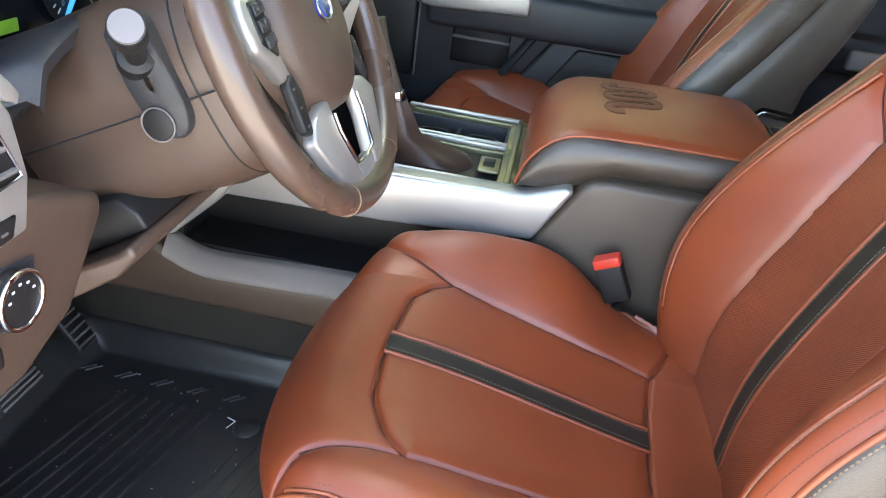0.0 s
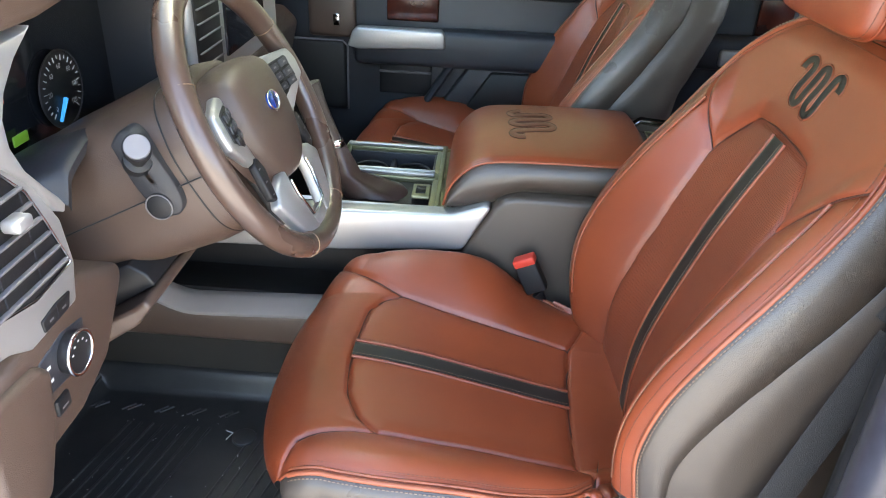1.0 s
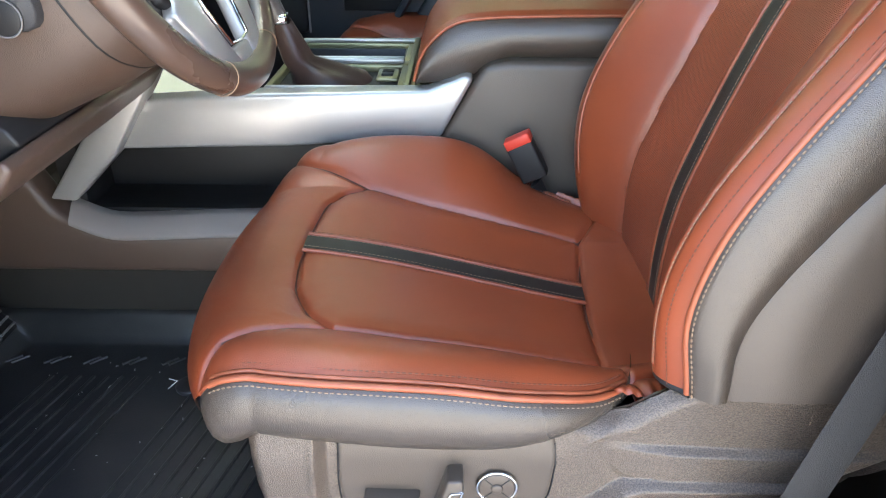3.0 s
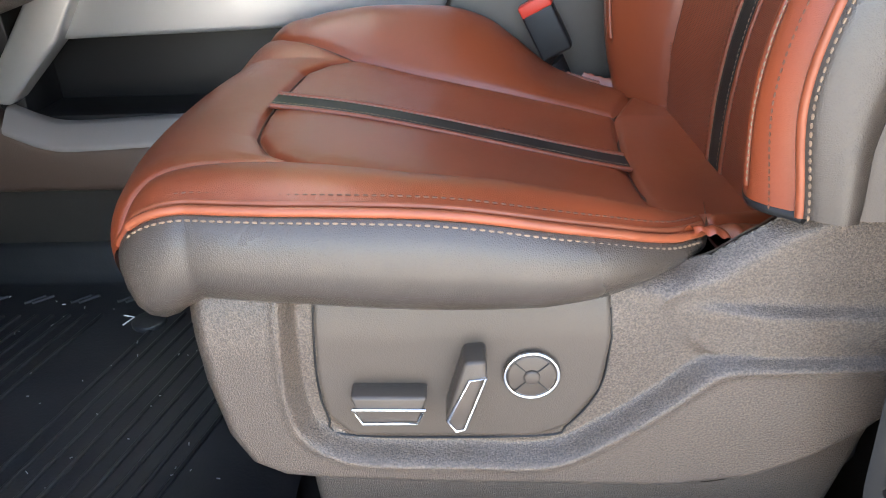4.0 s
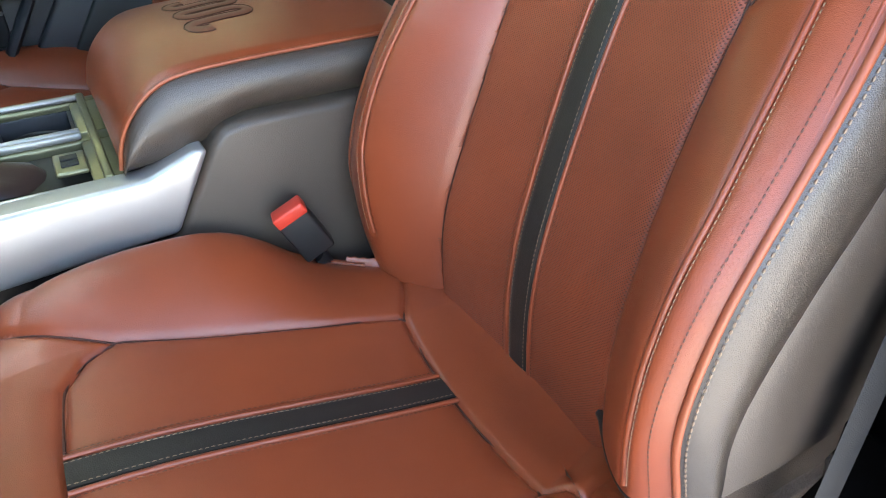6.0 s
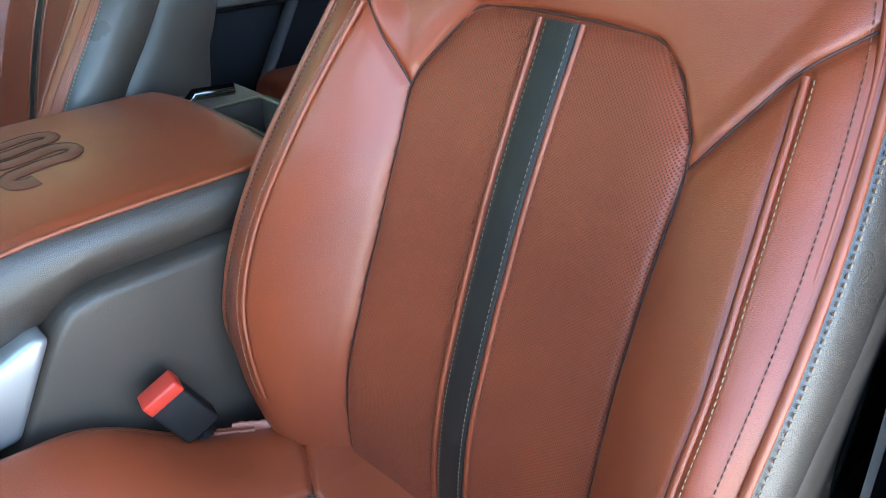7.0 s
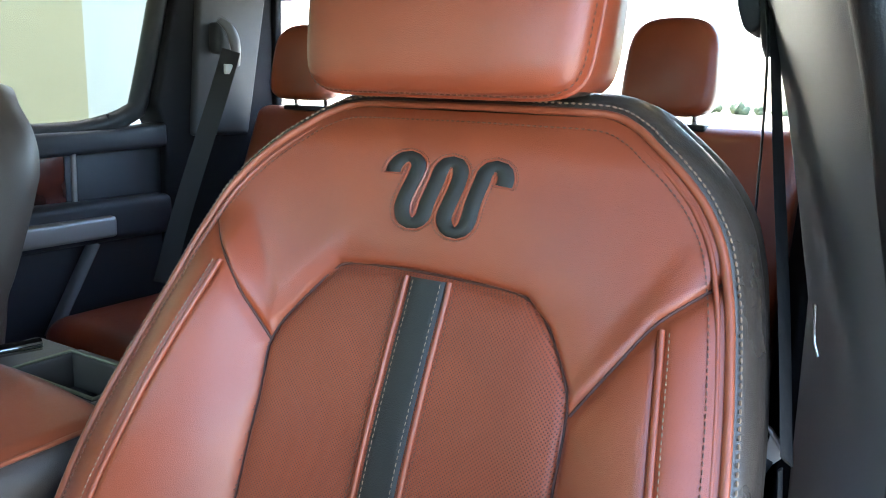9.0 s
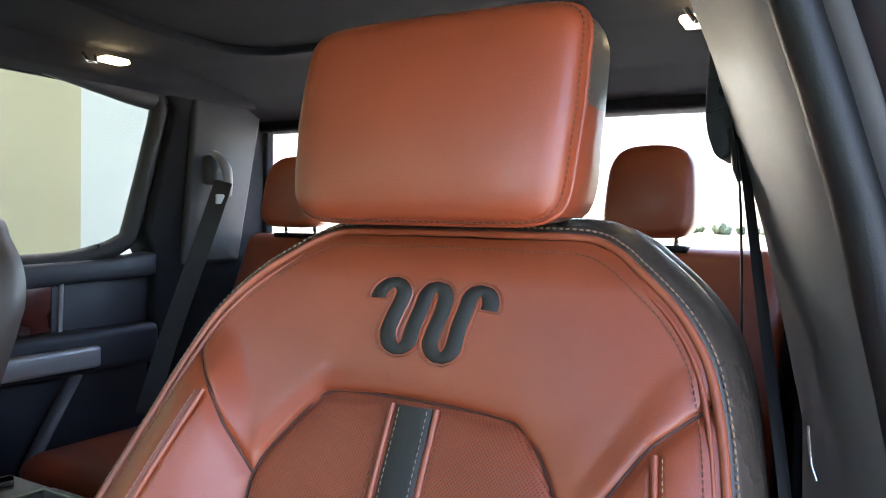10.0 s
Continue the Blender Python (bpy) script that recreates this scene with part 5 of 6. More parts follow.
    part("lit_sign", box((gx, -0.03, 0.675), (gx + 0.003, 0.005, 0.69), 0.001), GREEN, d, "small green lit sign")
    part("lit_sign", box((gx, -0.045, 0.74), (gx + 0.003, -0.03, 0.80), 0.001), REDL, d, "dim red lit scale")
    # silver surround of the outer vent
    outer = [(-0.345, 0.805), (-0.293, 0.746), (-0.264, 0.695), (-0.256, 0.638), (-0.269, 0.590), (-0.362, 0.586), (-0.395, 0.604), (-0.47, 0.62), (-0.47, 0.84)]
    hole = [(-0.350, 0.785), (-0.318, 0.752), (-0.297, 0.708), (-0.270, 0.644), (-0.344, 0.638), (-0.45, 0.66), (-0.45, 0.80)]
    part("dash_end", prism([(-0.245, 0.935), (-0.33, 0.848), (-0.355, 0.80), (-0.47, 0.83), (-0.47, 0.95), (-0.30, 0.965)], "x", -0.52, -0.445, 0.010, 3), DASH, d, "brown end of the dashboard")
    part("cluster_brow", prism([(-0.34, 0.902), (-0.236, 0.905), (-0.17, 0.914), (-0.05, 0.942), (0.10, 0.955), (0.10, 0.99), (-0.34, 0.98)], "x", -0.53, -0.426, 0.010, 3), DASH, d, "brown brow over the instruments")
    part("vent_surround", prism(outer, "x", -0.47, -0.434, 0.006, 3), SILVER, d, "satin silver vent surround")
    cheek = [(-0.250, 0.902), (-0.288, 0.878), (-0.314, 0.853), (-0.326, 0.829), (-0.326, 0.802), (-0.312, 0.772), (-0.284, 0.740), (-0.267, 0.722), (-0.259, 0.711), (-0.263, 0.703), (-0.276, 0.710), (-0.300, 0.748), (-0.34, 0.785), (-0.43, 0.84), (-0.43, 0.885), (-0.32, 0.893), (-0.262, 0.898)]
    part("surround_cheek", prism(cheek, "x", -0.470, -0.429, 0.007, 3), SILVER, d, "satin silver frame beside the instruments")
    v = part("vent", prism(hole, "x", -0.44, -0.4325, 0.001), BLACKP, d, "black air vent")
    part("vent_rim", tube([(-0.4315, a, b) for a, b in hole], 0.0020, 6, closed=True), CHROME, v, "bright vent rim")
    for i in range(6):
        z = 0.652 + i * 0.0215
        right = -0.276 - 0.0095 * i
        part("vent_slat", box((-0.4335, -0.445, z - 0.0016), (-0.427, right, z + 0.0016), 0.001, 2), GREYP, v)
    for y in (-0.325, -0.385):
        part("vent_vane", box((-0.434, y - 0.001, 0.648), (-0.4315, y + 0.001, 0.755), 0), NAVY, v)
    part("vent_tab", box((-0.428, -0.372, 0.731), (-0.408, -0.346, 0.745), 0.004), SILVER, v)
    # light switch and buttons
    sp = part("dim_switch", prism([(-0.342, 0.609), (-0.311, 0.614), (-0.282, 0.613), (-0.290, 0.594), (-0.340, 0.593)], "x", -0.436, -0.4315, 0.002), BLACKP, d, "black rocker switches")
    for y in (-0.326, -0.300):
        part("switch_mark", box((-0.4316, y - 0.004, 0.601), (-0.4312, y + 0.004, 0.6035), 0), GREYP, sp)
    part("switch_gap", box((-0.4318, -0.3135, 0.595), (-0.4311, -0.3125, 0.612), 0), NAVY, sp)
    plate = part("switch_plate", prism([(-0.362, 0.566), (-0.312, 0.574), (-0.266, 0.566), (-0.272, 0.535), (-0.300, 0.512), (-0.366, 0.520)], "x", -0.446, -0.434, 0.003), NAVY, d, "dark switch plate")
    kn = part("light_knob", disc((-0.430, -0.306, 0.544), pose(0, 0, 0, 0, 90, 0), 0.0265, 0.018, 40, 0.003), BLACKP, plate, "round headlight knob")
    part("knob_ring", tube([(-0.4215, -0.306 + 0.026 * math.cos(a), 0.544 + 0.026 * math.sin(a)) for a in np.linspace(0, 2 * math.pi, 40, endpoint=False)], 0.0026, 8, closed=True), CHROME, kn, "chrome ring")
    for i in range(5):
        a = radians(20 + i * 35)
        part("knob_mark", box((-0.4212, -0.306 + 0.016 * math.cos(a) - 0.0016, 0.544 + 0.016 * math.sin(a) - 0.001), (-0.4206, -0.306 + 0.016 * math.cos(a) + 0.0016, 0.544 + 0.016 * math.sin(a) + 0.001), 0), WHITE, kn)
    for z in (0.535, 0.552):
        part("switch_mark", box((-0.4338, -0.352, z - 0.002), (-0.4334, -0.345, z + 0.002), 0), WHITE, plate)
    for y in (-0.339, -0.378):
        sw = part("pedal_switch", box((-0.444, y - 0.014, 0.484), (-0.432, y + 0.014, 0.506), 0.003, 2), BLACKP, d, "black square switch")
        part("switch_mark", box((-0.4322, y - 0.006, 0.491), (-0.4316, y + 0.006, 0.4935), 0), GREYP, sw)
    part("cluster_lip", tube([(-0.53, -0.24, 0.60), (-0.54, -0.15, 0.640), (-0.54, -0.08, 0.664), (-0.54, -0.012, 0.679), (-0.54, 0.094, 0.691), (-0.54, 0.28, 0.686)], 0.014, 10), NAVY, d, "dark lip round the column")
    collar = smooth_line([(-0.485, -0.175, 0.665), (-0.485, -0.166, 0.690), (-0.485, -0.160, 0.702), (-0.487, -0.122, 0.716), (-0.490, -0.069, 0.726), (-0.495, 0.030, 0.722), (-0.50, 0.187, 0.705)], 40)
    part("column_collar", sheet([[(x + a, y - b * 0.6, z + c) for a, b, c in ((0.004, -0.012, -0.012), (0.006, 0.0, 0.0), (-0.004, 0.006, 0.005), (-0.05, 0.030, -0.016), (-0.12, 0.05, -0.048))] for x, y, z in collar]), NAVY, d, "dark collar of the dash round the column")
    # far vent and screen
    sv = part("screen_surround", box((-0.50, 0.275, 0.66), (-0.475, 0.80, 0.90), 0.01, 3), SILVER, d, "satin silver centre stack")
    part("centre_vent", box((-0.477, 0.283, 0.69), (-0.472, 0.405, 0.888), 0.003), BLACKP, sv, "black centre air vent")
    for i in range(7):
        part("vent_slat", box((-0.473, 0.288, 0.712 + i * 0.025), (-0.468, 0.400, 0.7145 + i * 0.025), 0.001), GREYP, sv)
    part("screen", box((-0.477, 0.43, 0.70), (-0.470, 0.68, 0.86), 0.003), SCREEN, sv, "dark touch screen")
    part("stack_panel", box((-0.66, 0.33, 0.43), (-0.545, 0.66, 0.72), 0.02, 3), DASH, d)
    part("far_panel", prism([(-0.70, 0.66), (-0.56, 0.66), (-0.52, 0.62), (-0.55, 0.50), (-0.70, 0.42)], "y", 0.66, RIGHT - 0.06, 0.015, 3), DASH, d)
    return d


dash()


def pedal(name, label, p, wdt, h):
    t = thing(name, label, "pedal", p)
    m = Matrix.Translation(p) @ pose(0, 0, 0, 0, -35, 0)
    bm = box((-0.008, -wdt / 2, -h / 2), (0.008, wdt / 2, h / 2), 0.007, 3)
    bmesh.ops.transform(bm, matrix=m, verts=bm.verts)
    part("pad", bm, BLACKP, t)
    for i in range(7):
        z = -h / 2 + h * (i + 0.7) / 7.4
        part("grip_rib", tube([tuple(m @ Vector((0.009, -wdt * 0.42, z))), tuple(m @ Vector((0.009, wdt * 0.42, z)))], 0.0022, 6), GREYP, t)
    part("arm", tube([tuple(m @ Vector((-0.006, 0, 0))), (p[0] - 0.10, p[1], p[2] + 0.06), (p[0] - 0.16, p[1], p[2] + 0.22), (p[0] - 0.20, p[1], p[2] + 0.48)], 0.009, 8), BLACKP, t)
    return t


pedal("accelerator_pedal", "ribbed black accelerator pedal", (-0.77, 0.19, 0.10), 0.05, 0.11)
pedal("brake_pedal", "ribbed black brake pedal", (-0.70, -0.043, 0.168), 0.10, 0.06)


# ---------------- passenger side ----------------
def passenger_door():
    y = RIGHT
    d = thing("passenger_door", "closed passenger door with dark panel, silver pull and wood inlay", "car door", (0, y, 0.0))
    part("door_panel", prism([(-0.72, 0.02), (0.60, 0.02), (0.60, 0.80), (-0.66, 0.80)], "y", y + 0.0, y + 0.06, 0.01), NAVY, d)
    part("upper_roll", prism([(-0.62, 0.70), (0.60, 0.70), (0.60, 0.82), (-0.62, 0.82)], "y", y - 0.035, y + 0.02, 0.02, 4), NAVY, d)
    part("wood_inlay", box((-0.27, y - 0.012, 0.62), (-0.115, y + 0.01, 0.76), 0.006), WOOD, d, "glossy red-brown wood inlay")
    part("arm_ledge", prism([(-0.36, 0.50), (0.60, 0.50), (0.60, 0.615), (-0.05, 0.61), (-0.36, 0.60)], "y", y - 0.07, y, 0.02, 4), NAVY, d, "padded arm ledge")
    part("pull", prism([(-0.375, 0.555), (-0.36, 0.60), (-0.345, 0.61), (-0.10, 0.61), (-0.09, 0.60), (-0.09, 0.56), (-0.345, 0.548)], "y", y - 0.085, y - 0.04, 0.010, 4), SILVER, d, "satin silver pull handle")
    part("pocket", box((-0.29, y - 0.012, 0.40), (-0.13, y + 0.01, 0.535), 0.006), BLACKP, d)
    part("pocket_bar", box((-0.29, y - 0.016, 0.465), (-0.13, y, 0.473), 0.003), GREYP, d)
    part("speaker_panel", box((-0.60, y - 0.02, 0.34), (-0.39, y + 0.01, 0.555), 0.02, 4), BLACKP, d, "black speaker grille")
    part("speaker_edge", tube([(-0.60, y - 0.021, 0.555), (-0.40, y - 0.021, 0.555), (-0.385, y - 0.021, 0.54), (-0.385, y - 0.021, 0.345)], 0.003, 6), GREYP, d)
    part("lower_panel", prism([(-0.10, 0.38), (0.0, 0.53), (0.60, 0.53), (0.60, 0.30), (-0.10, 0.30)], "y", y - 0.03, y, 0.012, 3), NAVY, d)
    part("lower_pad", prism([(-0.02, 0.38), (0.05, 0.49), (0.50, 0.49), (0.50, 0.33), (-0.02, 0.33)], "y", y - 0.038, y - 0.02, 0.008, 3), BLACKP, d)
    part("diagonal_brace", tube([(-0.16, y - 0.03, 0.36), (-0.06, y - 0.03, 0.52)], 0.018, 8, flat=0.6), NAVY, d)
    part("front_trim", box((-0.50, y - 0.03, 0.565), (-0.36, y, 0.70), 0.012, 3), DASH, d)
    part("lock_switch", box((-0.425, y - 0.036, 0.60), (-0.405, y - 0.028, 0.635), 0.003), CHROME, d, "chrome lock switch")
    return d


passenger_door()


# ---------------- rear of the cab ----------------
def rear_door():
    y = RIGHT
    d = thing("rear_door", "closed rear passenger door with window, dark panel and silver pull", "car door", (0.9, y, 0.0))
    part("door_panel", prism([(0.60, 0.02), (1.24, 0.02), (1.30, 0.50), (1.16, 0.80), (0.60, 0.79)], "y", y, y + 0.06, 0.01), NAVY, d)
    part("sill_roll", prism([(0.60, 0.73), (1.17, 0.755), (1.17, 0.815), (1.04, 0.80), (0.60, 0.785)], "y", y - 0.035, y + 0.03, 0.012, 3), NAVY, d)
    part("wood_inlay", box((0.80, y - 0.02, 0.62), (0.90, y + 0.01, 0.775), 0.006), WOOD, d, "glossy dark wood inlay")
    part("inlay_edge", tube([(0.86, y - 0.026, 0.785), (0.905, y - 0.026, 0.78), (0.915, y - 0.026, 0.75), (0.912, y - 0.026, 0.64)], 0.006, 8), SILVER, d, "bright metal edge")
    part("pull", box((0.70, y - 0.075, 0.555), (0.985, y - 0.03, 0.605), 0.010, 4), SILVER, d, "satin silver pull handle")
    part("arm_ledge", box((0.60, y - 0.06, 0.54), (1.16, y, 0.64), 0.02, 4), NAVY, d)
    part("diagonal_brace", tube([(0.83, y - 0.03, 0.34), (0.95, y - 0.03, 0.54)], 0.018, 8, flat=0.6), GREYP, d)
    part("lock_pin", tube([(1.02, y - 0.01, 0.80), (1.02, y - 0.01, 0.835)], 0.004, 8), BLACKP, d)
    # frame round the glass
    fr = [(0.55, 0.785), (0.90, 0.79), (1.03, 0.81), (1.10, 0.84), (1.125, 0.88), (1.20, 1.16), (1.195, 1.195), (1.165, 1.205), (0.55, 1.235)]
    rim = smooth_line(fr + [fr[0]], 90)
    part("window_frame", tube([(a, y + 0.01, b) for a, b in rim], 0.023, 10, closed=True, flat=1.3), BLACKP, d, "black window seal")
    p = part("window_pane", prism(fr, "y", y + 0.02, y + 0.024, 0), PRIVACY, d, "grey tinted window glass")
    p.visible_shadow = False
    return d


rear_door()
yR = RIGHT
solo("wall_right_rear", prism([(1.16, 0.0), (1.578, 0.0), (1.578, 1.30), (1.10, 1.30), (1.10, 1.235), (1.20, 1.225), (1.23, 1.18), (1.14, 0.86), (1.17, 0.80)], "y", yR - 0.03, yR + 0.07, 0.012, 3), HEADLINER, "dark trim of the rear passenger side pillar", "pillar", "structure")
solo("pillar_trim", prism([(1.24, 0.78), (1.44, 0.78), (1.53, 1.24), (1.28, 1.24)], "y", yR - 0.046, yR - 0.02, 0.012, 4), SHADE_GREY, "dark grey plastic pillar trim", "pillar", "structure")
solo("pillar_right", prism([(0.52, 0.80), (0.60, 0.80), (0.62, 1.26), (0.48, 1.26)], "y", yR - 0.02, yR + 0.06, 0.012), HEADLINER, "dark pillar between the passenger doors", "pillar", "structure")
solo("roof_rail_right", box((-0.4, yR - 0.10, 1.215), (1.62, yR + 0.08, 1.32), 0.03, 4), HEADLINER, "dark headliner edge above the passenger doors", "trim", "structure")
WX = 1.55
solo("wall_rear", prism([(LEFT - 0.1, -0.05), (RIGHT + 0.08, -0.05), (RIGHT + 0.08, 0.80), (LEFT - 0.1, 0.80)], "x", WX, WX + 0.06, 0), HEADLINER, "dark rear wall of the cab", "wall", "structure")
solo("rear_header", box((WX - 0.02, LEFT - 0.1, 1.160), (WX + 0.06, RIGHT + 0.08, 1.34), 0.01), HEADER, "black trim above the rear window", "trim", "structure")
for lo, hi in ((RIGHT - 0.045, RIGHT + 0.08), (LEFT - 0.1, LEFT + 0.10)):
    solo("rear_corner", prism([(lo, 0.78), (hi, 0.78), (hi, 1.2), (lo, 1.2)], "x", WX, WX + 0.028, 0.004), HEADLINER, "dark trim beside the rear window", "trim", "structure")
rw = solo("window_rear", box((WX + 0.03, LEFT, 0.78), (WX + 0.034, RIGHT, 1.2), 0), GLASS, "clear rear window glass", "window", "structure")
rw.visible_shadow = False


def rear_seat():
    s = thing("rear_bench", "rust-tan leather rear bench seat", "car seat", (1.3, CENTER, -0.012))
    y0, y1 = LEFT + 0.06, RIGHT - 0.09
    part("rear_cushion", box((0.76, y0, 0.24), (1.32, y1, 0.415), 0.05, 5), LEATHER, s)
    part("rear_backrest", prism([(1.20, 0.32), (1.36, 0.30), (1.53, 0.85), (1.46, 0.868), (1.42, 0.855)], "y", y0, y1, 0.025, 4), LEATHER, s)
    for y in (CENTER - 0.2, CENTER + 0.2):
        part("backrest_seam", tube([(1.20, y, 0.36), (1.418, y, 0.85)], 0.003, 6), STRIPE, s)
    part("rear_base", box((0.82, y0, -0.012), (1.4, y1, 0.25), 0.02), BLACKP, s)
    return s


rear_seat()


def rear_headrest(y):
    h = thing("rear_headrest", "rust-tan leather rear headrest on two posts", "headrest", (1.44, y, 0.85), "rear headrests")
    rows = []
    for k, sc in ((0, 0.80), (0.05, 0.92), (0.2, 0.99), (0.5, 1.0), (0.8, 0.99), (0.95, 0.92), (1, 0.8)):
        row = []
        for j in np.linspace(0, 2 * math.pi, 56, endpoint=False):
            c, s_ = math.cos(j), math.sin(j)
            a, b = math.copysign(abs(c) ** 0.42, c), math.copysign(abs(s_) ** 0.42, s_)
            row.append((1.385 + 0.10 * k + 0.015 * b, y + 0.090 * a * sc * (1 - 0.05 * b - 0.07 * max(0.0, b) ** 3), 0.978 + (0.096 - 0.010 * a * a * (b > 0)) * b * sc))
        rows.append(row)
    bm = sheet(rows, True)
    vs = list(bm.verts)
    bm.faces.new(vs[:56][::-1])
    bm.faces.new(vs[-56:])
    part("pad", bm, LEATHER, h)
    for q in (-0.05, 0.05):
        part("post", tube([(1.45, y + q, 0.84), (1.44, y + q, 0.92)], 0.006, 10), CHROME, h, "chrome post")
    part("post_base", box((1.42, y - 0.075, 0.855), (1.48, y + 0.075, 0.868), 0.004), BLACKP, h)
    return h


rear_headrest(0.045)
rear_headrest(0.985)


def belt(name, label, pts, side, width=0.046):
    t = thing(name, label, "seat belt", pts[-1])
    part("webbing", tube(smooth_line(pts, 30), width / 2, 8, flat=0.06, side=side), BELT, t, "woven webbing")
    return t


b = belt("rear_seat_belt", "grey rear seat belt hanging from the pillar guide", [(1.31, yR - 0.115, 1.0), (1.25, yR - 0.125, 0.88), (1.12, yR - 0.14, 0.62), (1.05, yR - 0.14, 0.44)], (-0.336, 0.42, 0.156))
part("guide", tube(smooth_line([(1.285, yR - 0.100, 1.075), (1.300, yR - 0.118, 1.055), (1.315, yR - 0.120, 1.03), (1.330, yR - 0.112, 0.995), (1.345, yR - 0.100, 0.965)], 18), [0.010 + 0.008 * math.sin(math.pi * k / 17) for k in range(18)], 10, flat=0.6), GREYP, b, "grey curved belt guide")
part("guide_base", box((1.285, yR - 0.095, 0.99), (1.335, yR - 0.055, 1.07), 0.012, 3), SHADE_GREY, b)
part("belt_tag", box((1.275, yR - 0.13, 0.94), (1.30, yR - 0.122, 0.965), 0.002), WHITE, b, "white label")


def dome_lamp(p, label):
    t = thing("dome_lamp", label, "lamp", p, "dome lamps")
    part("lens", box((p[0] - 0.03, p[1] - 0.02, p[2] - 0.008), (p[0] + 0.03, p[1] + 0.02, p[2] + 0.004), 0.006, 3), LAMP, t, "glowing warm lens")
    part("hook", tube([(p[0] - 0.075, p[1], p[2]), (p[0] - 0.07, p[1] - 0.012, p[2] - 0.018), (p[0] - 0.05, p[1] - 0.012, p[2] - 0.016), (p[0] - 0.045, p[1], p[2])], 0.004, 8), CHROME, t, "coat hook")
    return t


solo("headliner_edge", tube(smooth_line([(0.30, 0.80, 1.272), (0.68, 0.834, 1.270), (0.84, 0.862, 1.268), (1.02, 0.868, 1.268), (1.10, 0.80, 1.268), (1.115, 0.70, 1.268), (1.12, 0.30, 1.268), (1.10, 0.13, 1.268), (1.02, 0.09, 1.270), (0.30, 0.09, 1.272)], 80), 0.016, 10, flat=0.7), HEADLINER, "dark rolled edge of the headliner opening", "trim", "structure")
dome_lamp((0.96, RIGHT - 0.14, 1.245), "lit warm dome lamp with coat hook above the rear door")
dome_lamp((1.15, LEFT + 0.19, 1.242), "lit warm dome lamp with coat hook above the driver's side")


# ---------------- driver's side pillar ----------------
TUMBLE = ([-0.05, 0.40, 0.716, 0.80, 0.91, 1.0, 1.10, 1.22, 1.32], [0.0, 0.0, 0.012, 0.030, 0.056, 0.083, 0.116, 0.165, 0.215])


def pillar_strip(name, m, label, y0, prof):
    """An upright strip that leans in with the cab side; prof: points back and across."""
    rows = []
    for z in np.linspace(-0.04, 1.31, 60):
        dy = float(np.interp(z, *TUMBLE))
        rows.append([(x - 0.02 * max(0, 0.7 - z), y0 + y + dy, z) for x, y in prof])
    return solo(name, sheet(rows), m, label, "pillar", "structure")


pillar_strip("pillar_left", GREYP, "grey plastic trim of the driver's door pillar", -0.290, [(0.86, 0.0), (0.74, 0.003), (0.69, -0.002), (0.64, -0.012), (0.60, -0.021), (0.56, -0.03), (0.53, -0.037), (0.50, -0.045), (0.46, -0.06), (0.445, -0.07)])
pillar_strip("pillar_seal", BLACKP, "black rubber door seal on the pillar", -0.290, [(0.447, -0.068), (0.436, -0.070), (0.428, -0.078), (0.425, -0.09), (0.435, -0.10)])
pillar_strip("pillar_edge", GREYP, "light grey edge strip of the door opening", -0.290, [(0.436, -0.098), (0.430, -0.102), (0.424, -0.110), (0.426, -0.118)])
pillar_strip("pillar_frame", BODY, "dark painted body frame of the door opening", -0.290, [(0.424, -0.114), (0.412, -0.120), (0.405, -0.128), (0.40, -0.14), (0.398, -0.160), (0.41, -0.176), (0.45, -0.186), (0.53, -0.190), (0.70, -0.190)])
solo("wall_left_rear", prism([(0.72, -0.05), (1.68, -0.05), (1.68, 0.78), (0.72, 0.78)], "y", LEFT - 0.06, LEFT - 0.0, 0), HEADLINER, "dark rear door on the driver's side", "wall", "structure")
solo("door_1", prism([(-0.63, -0.345), (-0.58, -0.345), (-0.86, -1.30), (-0.93, -1.30)], "z", -0.30, 0.80, 0.02, 3), NAVY, "open driver's door with dark inner panel", "car door", "structure")
solo("roof_rail_front", box((-0.14, LEFT - 0.08, 1.20), (0.62, LEFT + 0.05, 1.33), 0.03, 3), HEADLINER, "dark headliner edge above the driver's door opening", "trim", "structure")
solo("pillar_front", tube([(-0.10, LEFT, 1.27), (-0.45, LEFT - 0.03, 1.10), (-0.80, LEFT - 0.05, 0.92)], 0.05, 12, flat=0.8), SHADE_GREY, "dark trim of the windshield pillar", "pillar", "structure")
solo("kick_panel", box((-1.15, LEFT - 0.10, -0.05), (-0.64, LEFT - 0.03, 0.95), 0.02, 3), DASH, "brown kick panel ahead of the driver's door", "wall", "structure")
dark_glass = glass("privacy_glass", (0.22, 0.23, 0.23))
solo("window_left_rear", box((0.80, LEFT - 0.03, 0.78), (1.66, LEFT - 0.024, 1.2), 0), dark_glass, "dark tinted rear window on the driver's side", "window", "structure")
solo("roof_rail_left", box((0.62, LEFT - 0.06, 1.18), (1.68, LEFT + 0.08, 1.32), 0.03, 3), HEADLINER, "dark headliner edge above the driver's side doors", "trim", "structure")
b = belt("driver_seat_belt", "grey driver's seat belt hanging beside the pillar", [(0.705, -0.190, 1.07), (0.705, -0.212, 0.95), (0.70, -0.222, 0.72), (0.69, -0.235, 0.40), (0.68, -0.24, 0.12)], (1, 0.1, 0.0))
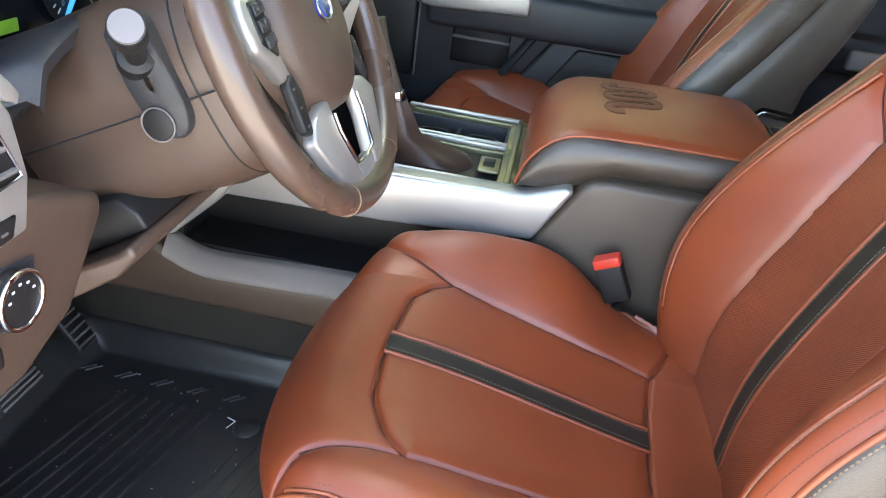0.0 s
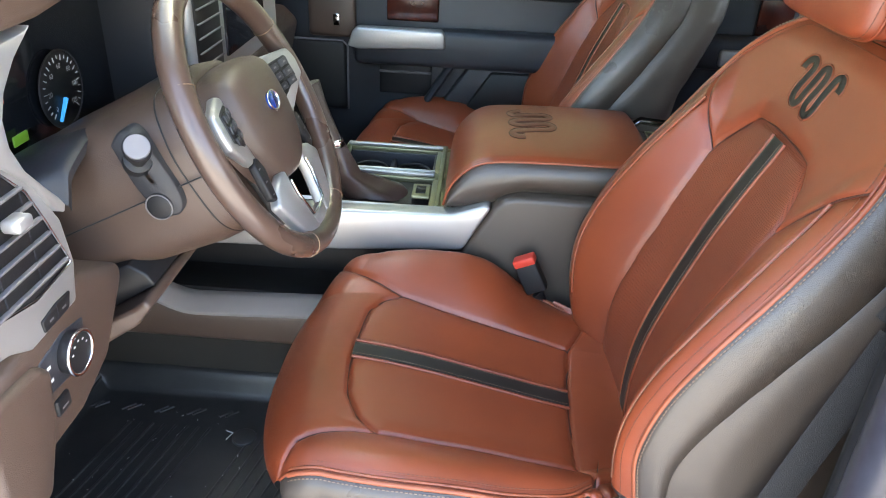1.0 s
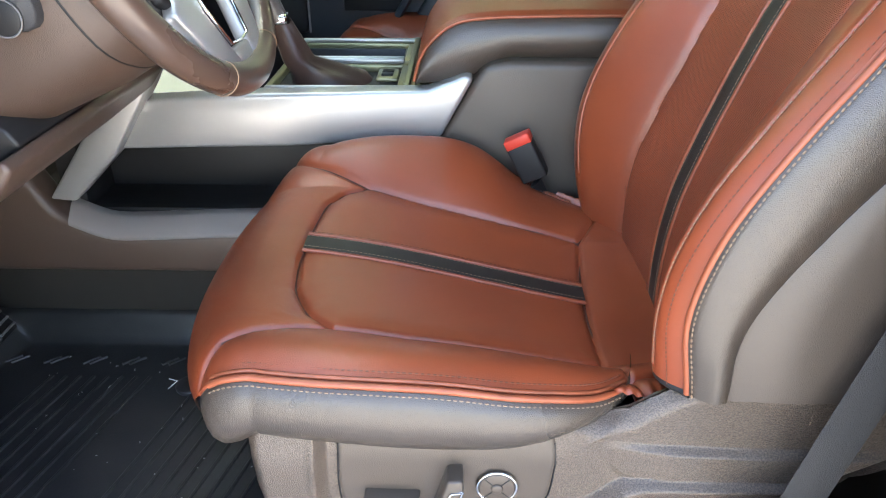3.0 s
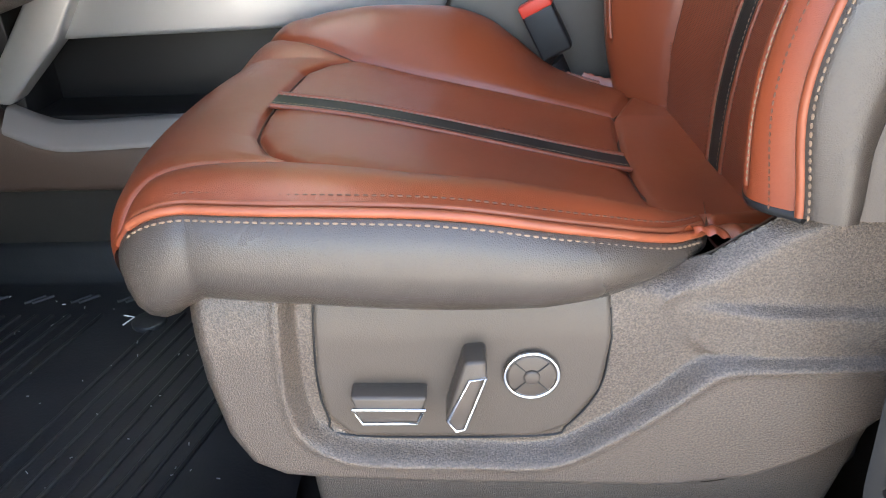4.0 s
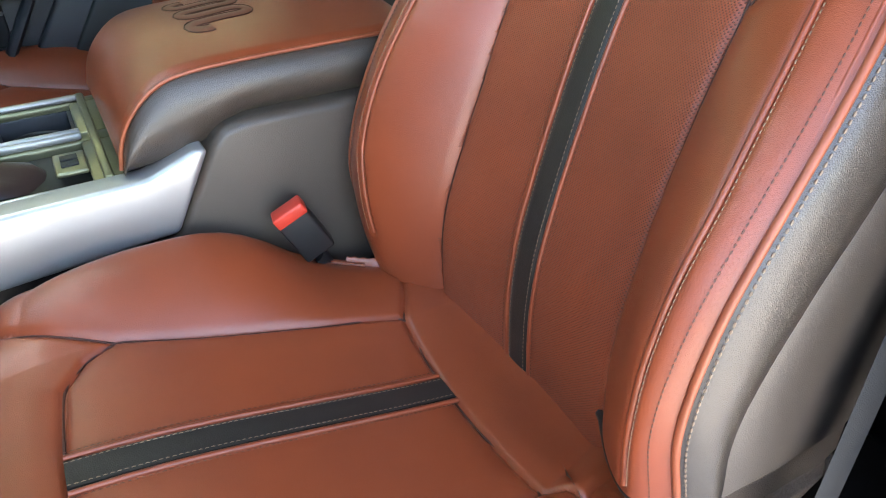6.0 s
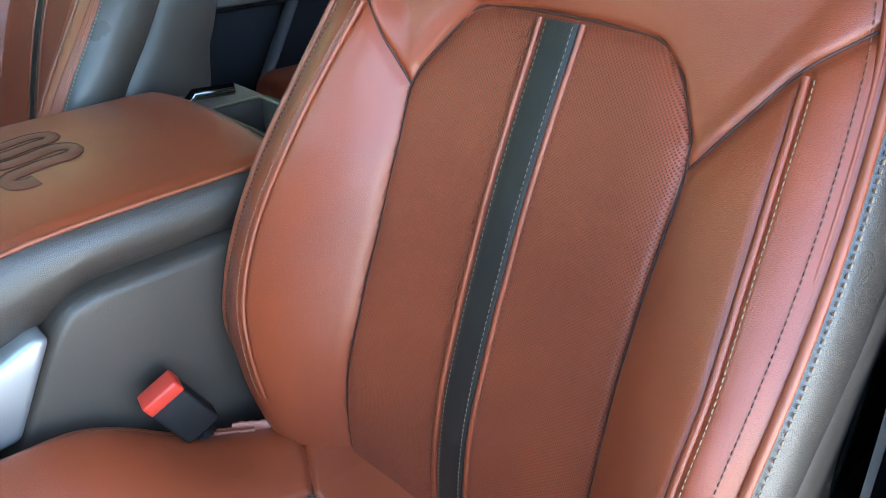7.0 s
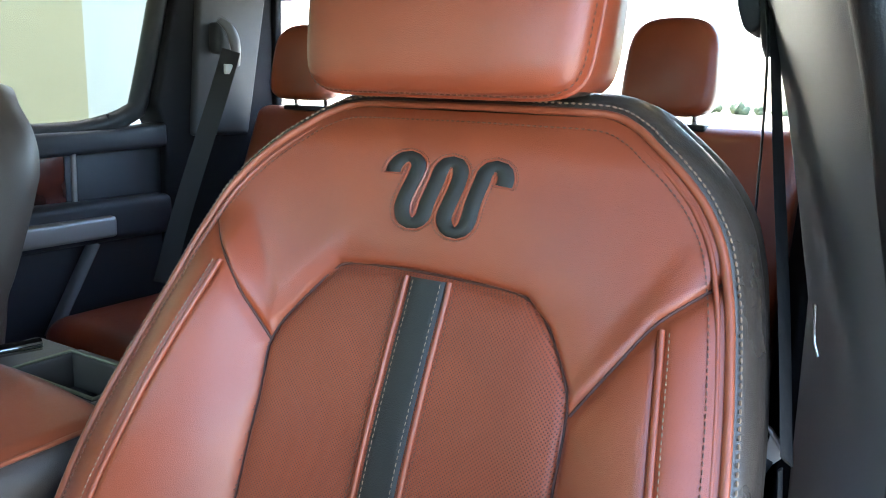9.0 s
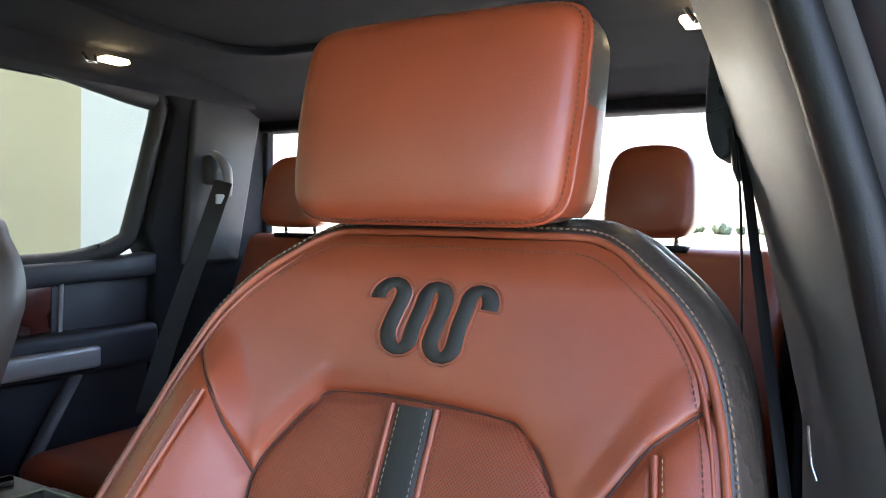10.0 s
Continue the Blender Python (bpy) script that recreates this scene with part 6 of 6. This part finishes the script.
gd = part("guide", prism([(-0.186, 1.19), (-0.178, 1.085), (-0.1755, 1.040), (-0.1755, 1.020), (-0.1785, 1.000), (-0.186, 0.980), (-0.194, 0.974), (-0.203, 0.981), (-0.205, 1.005), (-0.212, 1.020), (-0.230, 1.080), (-0.235, 1.19)], "x", 0.705, 0.775, 0.011, 4), SHADE_GREY, b, "grey belt guide cover")
for z in (1.026, 1.060):
    part("groove", tube([(0.7046, -0.178, z - 0.003), (0.7046, -0.212, z + 0.008)], 0.0012, 5), BLACKP, gd)
part("guide_knob", disc((0.706, -0.196, 1.046), pose(0, 0, 0, 0, 90, 0), 0.0085, 0.012, 24, 0.004), BLACKP, gd)
part("guide_loop", tube(smooth_line([(0.704, -0.205, 1.006), (0.698, -0.210, 0.990), (0.694, -0.216, 0.968), (0.692, -0.222, 0.957)], 14), [0.007 + 0.0055 * (k / 13) ** 1.5 for k in range(14)], 12, flat=0.7), BLACKP, b, "glossy black belt loop")
part("webbing", tube(smooth_line([(0.690, -0.232, 0.962), (0.690, -0.248, 0.898), (0.690, -0.262, 0.838), (0.690, -0.277, 0.775)], 20), 0.019, 8, flat=0.08, side=(1, 0.25, 0)), BELT, b, "woven webbing")
lap = belt("lap_belt", "grey lap belt with metal latch plate rising from its sleeve", [(0.488, -0.283, 0.632), (0.44, -0.30, 0.50), (0.385, -0.315, 0.32), (0.355, -0.32, 0.20)], (1, 0.05, 0.2), 0.044)
part("latch_plate", prism([(-0.2635, 0.621), (-0.2700, 0.640), (-0.2725, 0.6575), (-0.2785, 0.652), (-0.2825, 0.637), (-0.2765, 0.630), (-0.2690, 0.6225)], "x", 0.496, 0.4985, 0.0008), SILVER, lap, "dull metal latch plate")
part("latch_loop", tube([(0.497, -0.2620, 0.6625), (0.497, -0.2714, 0.6585), (0.497, -0.2772, 0.651), (0.497, -0.2840, 0.641)], 0.0022, 8), SILVER, lap, "dull metal latch plate")
part("latch_cover", tube([(0.498, -0.272, 0.634), (0.494, -0.266, 0.618), (0.488, -0.264, 0.602)], [0.006, 0.005, 0.003], 8, flat=0.5), BLACKP, lap)
part("sleeve", tube([(0.345, -0.327, 0.24), (0.350, -0.327, 0.15), (0.37, -0.327, 0.02)], 0.034, 10, flat=0.35, side=(1, 0, 0)), BLACKP, lap, "corrugated black sleeve")
for k in range(12):
    z = 0.235 - k * 0.016
    part("sleeve_rib", tube([(0.313 + k * 0.0015, -0.343, z), (0.380 + k * 0.0015, -0.343, z)], 0.003, 6), BLACKP, lap)
part("webbing", tube(smooth_line([(0.69, -0.216, 0.985), (0.62, -0.24, 0.87), (0.54, -0.268, 0.74), (0.475, -0.287, 0.645)], 24), 0.022, 8, flat=0.06, side=(1, 0.1, 0.7)), BELT, b, "woven webbing")
part("trim_clip", tube([(0.50, -0.290, 0.762), (0.50, -0.2915, 0.745), (0.50, -0.293, 0.733), (0.495, -0.297, 0.724)], 0.0016, 6), CHROME, b, "small bright clip")

solo("windshield", prism([(-0.13, 1.245), (-0.80, 0.955), (-0.803, 0.959), (-0.133, 1.249)], "y", LEFT + 0.02, RIGHT - 0.02, 0), WINDSHIELD, "green-tinted windshield glass", "window", "structure")
solo("window_right_front", prism([(-0.62, 0.80), (0.54, 0.80), (0.52, 1.22), (-0.14, 1.22)], "y", RIGHT + 0.02, RIGHT + 0.024, 0), WINDSHIELD, "green-tinted passenger window glass", "window", "structure")

# ---------------- outside ----------------
solo("ground", box((-60, -200, -0.85), (900, 400, -0.80), 0), GROUND, "dry sunlit ground reaching to the horizon", "ground", "structure")
random.seed(11)
bm = bmesh.new()
for k in range(26):
    p = Vector((260 + random.uniform(-20, 20), 2 + k * 3.6 + random.uniform(-1.5, 1.5), -0.8))
    wide, tall = random.uniform(1.4, 3.2), random.uniform(1.2, 3.0)
    for _ in range(7):
        q = p + Vector((random.uniform(-0.6, 0.6), random.uniform(-0.7, 0.7) * wide, random.uniform(0.35, 1.0) * tall))
        got = bmesh.ops.create_icosphere(bm, subdivisions=2, radius=random.uniform(0.35, 0.7) * wide)
        for v in got["verts"]:
            v.co = q + v.co * random.uniform(0.75, 1.2)
tagged(solo("far_trees", bm, FOLIAGE, "low green trees far off across the field", "trees"), kind="stuff")
# unseen slab, added so that sunlit ground brightens the faces towards the door
solo("pavement", box((-25, -40, -0.80), (9, 3.5, -0.795), 0), BOUNCE_SLAB, "unseen pale concrete slab added to bounce sunlight onto the door side", "pavement", "structure")
solo("building_wall", box((-12, 3.5, -0.8), (2.52, 9, 6.3), 0), WALLM, "plain beige stucco building wall beside the truck", "wall", "structure")
solo("building_return", box((2.52, 3.5, -0.8), (3.2, 9, 6.3), 0), WALLG, "pale grey stucco part of the building", "wall", "structure")
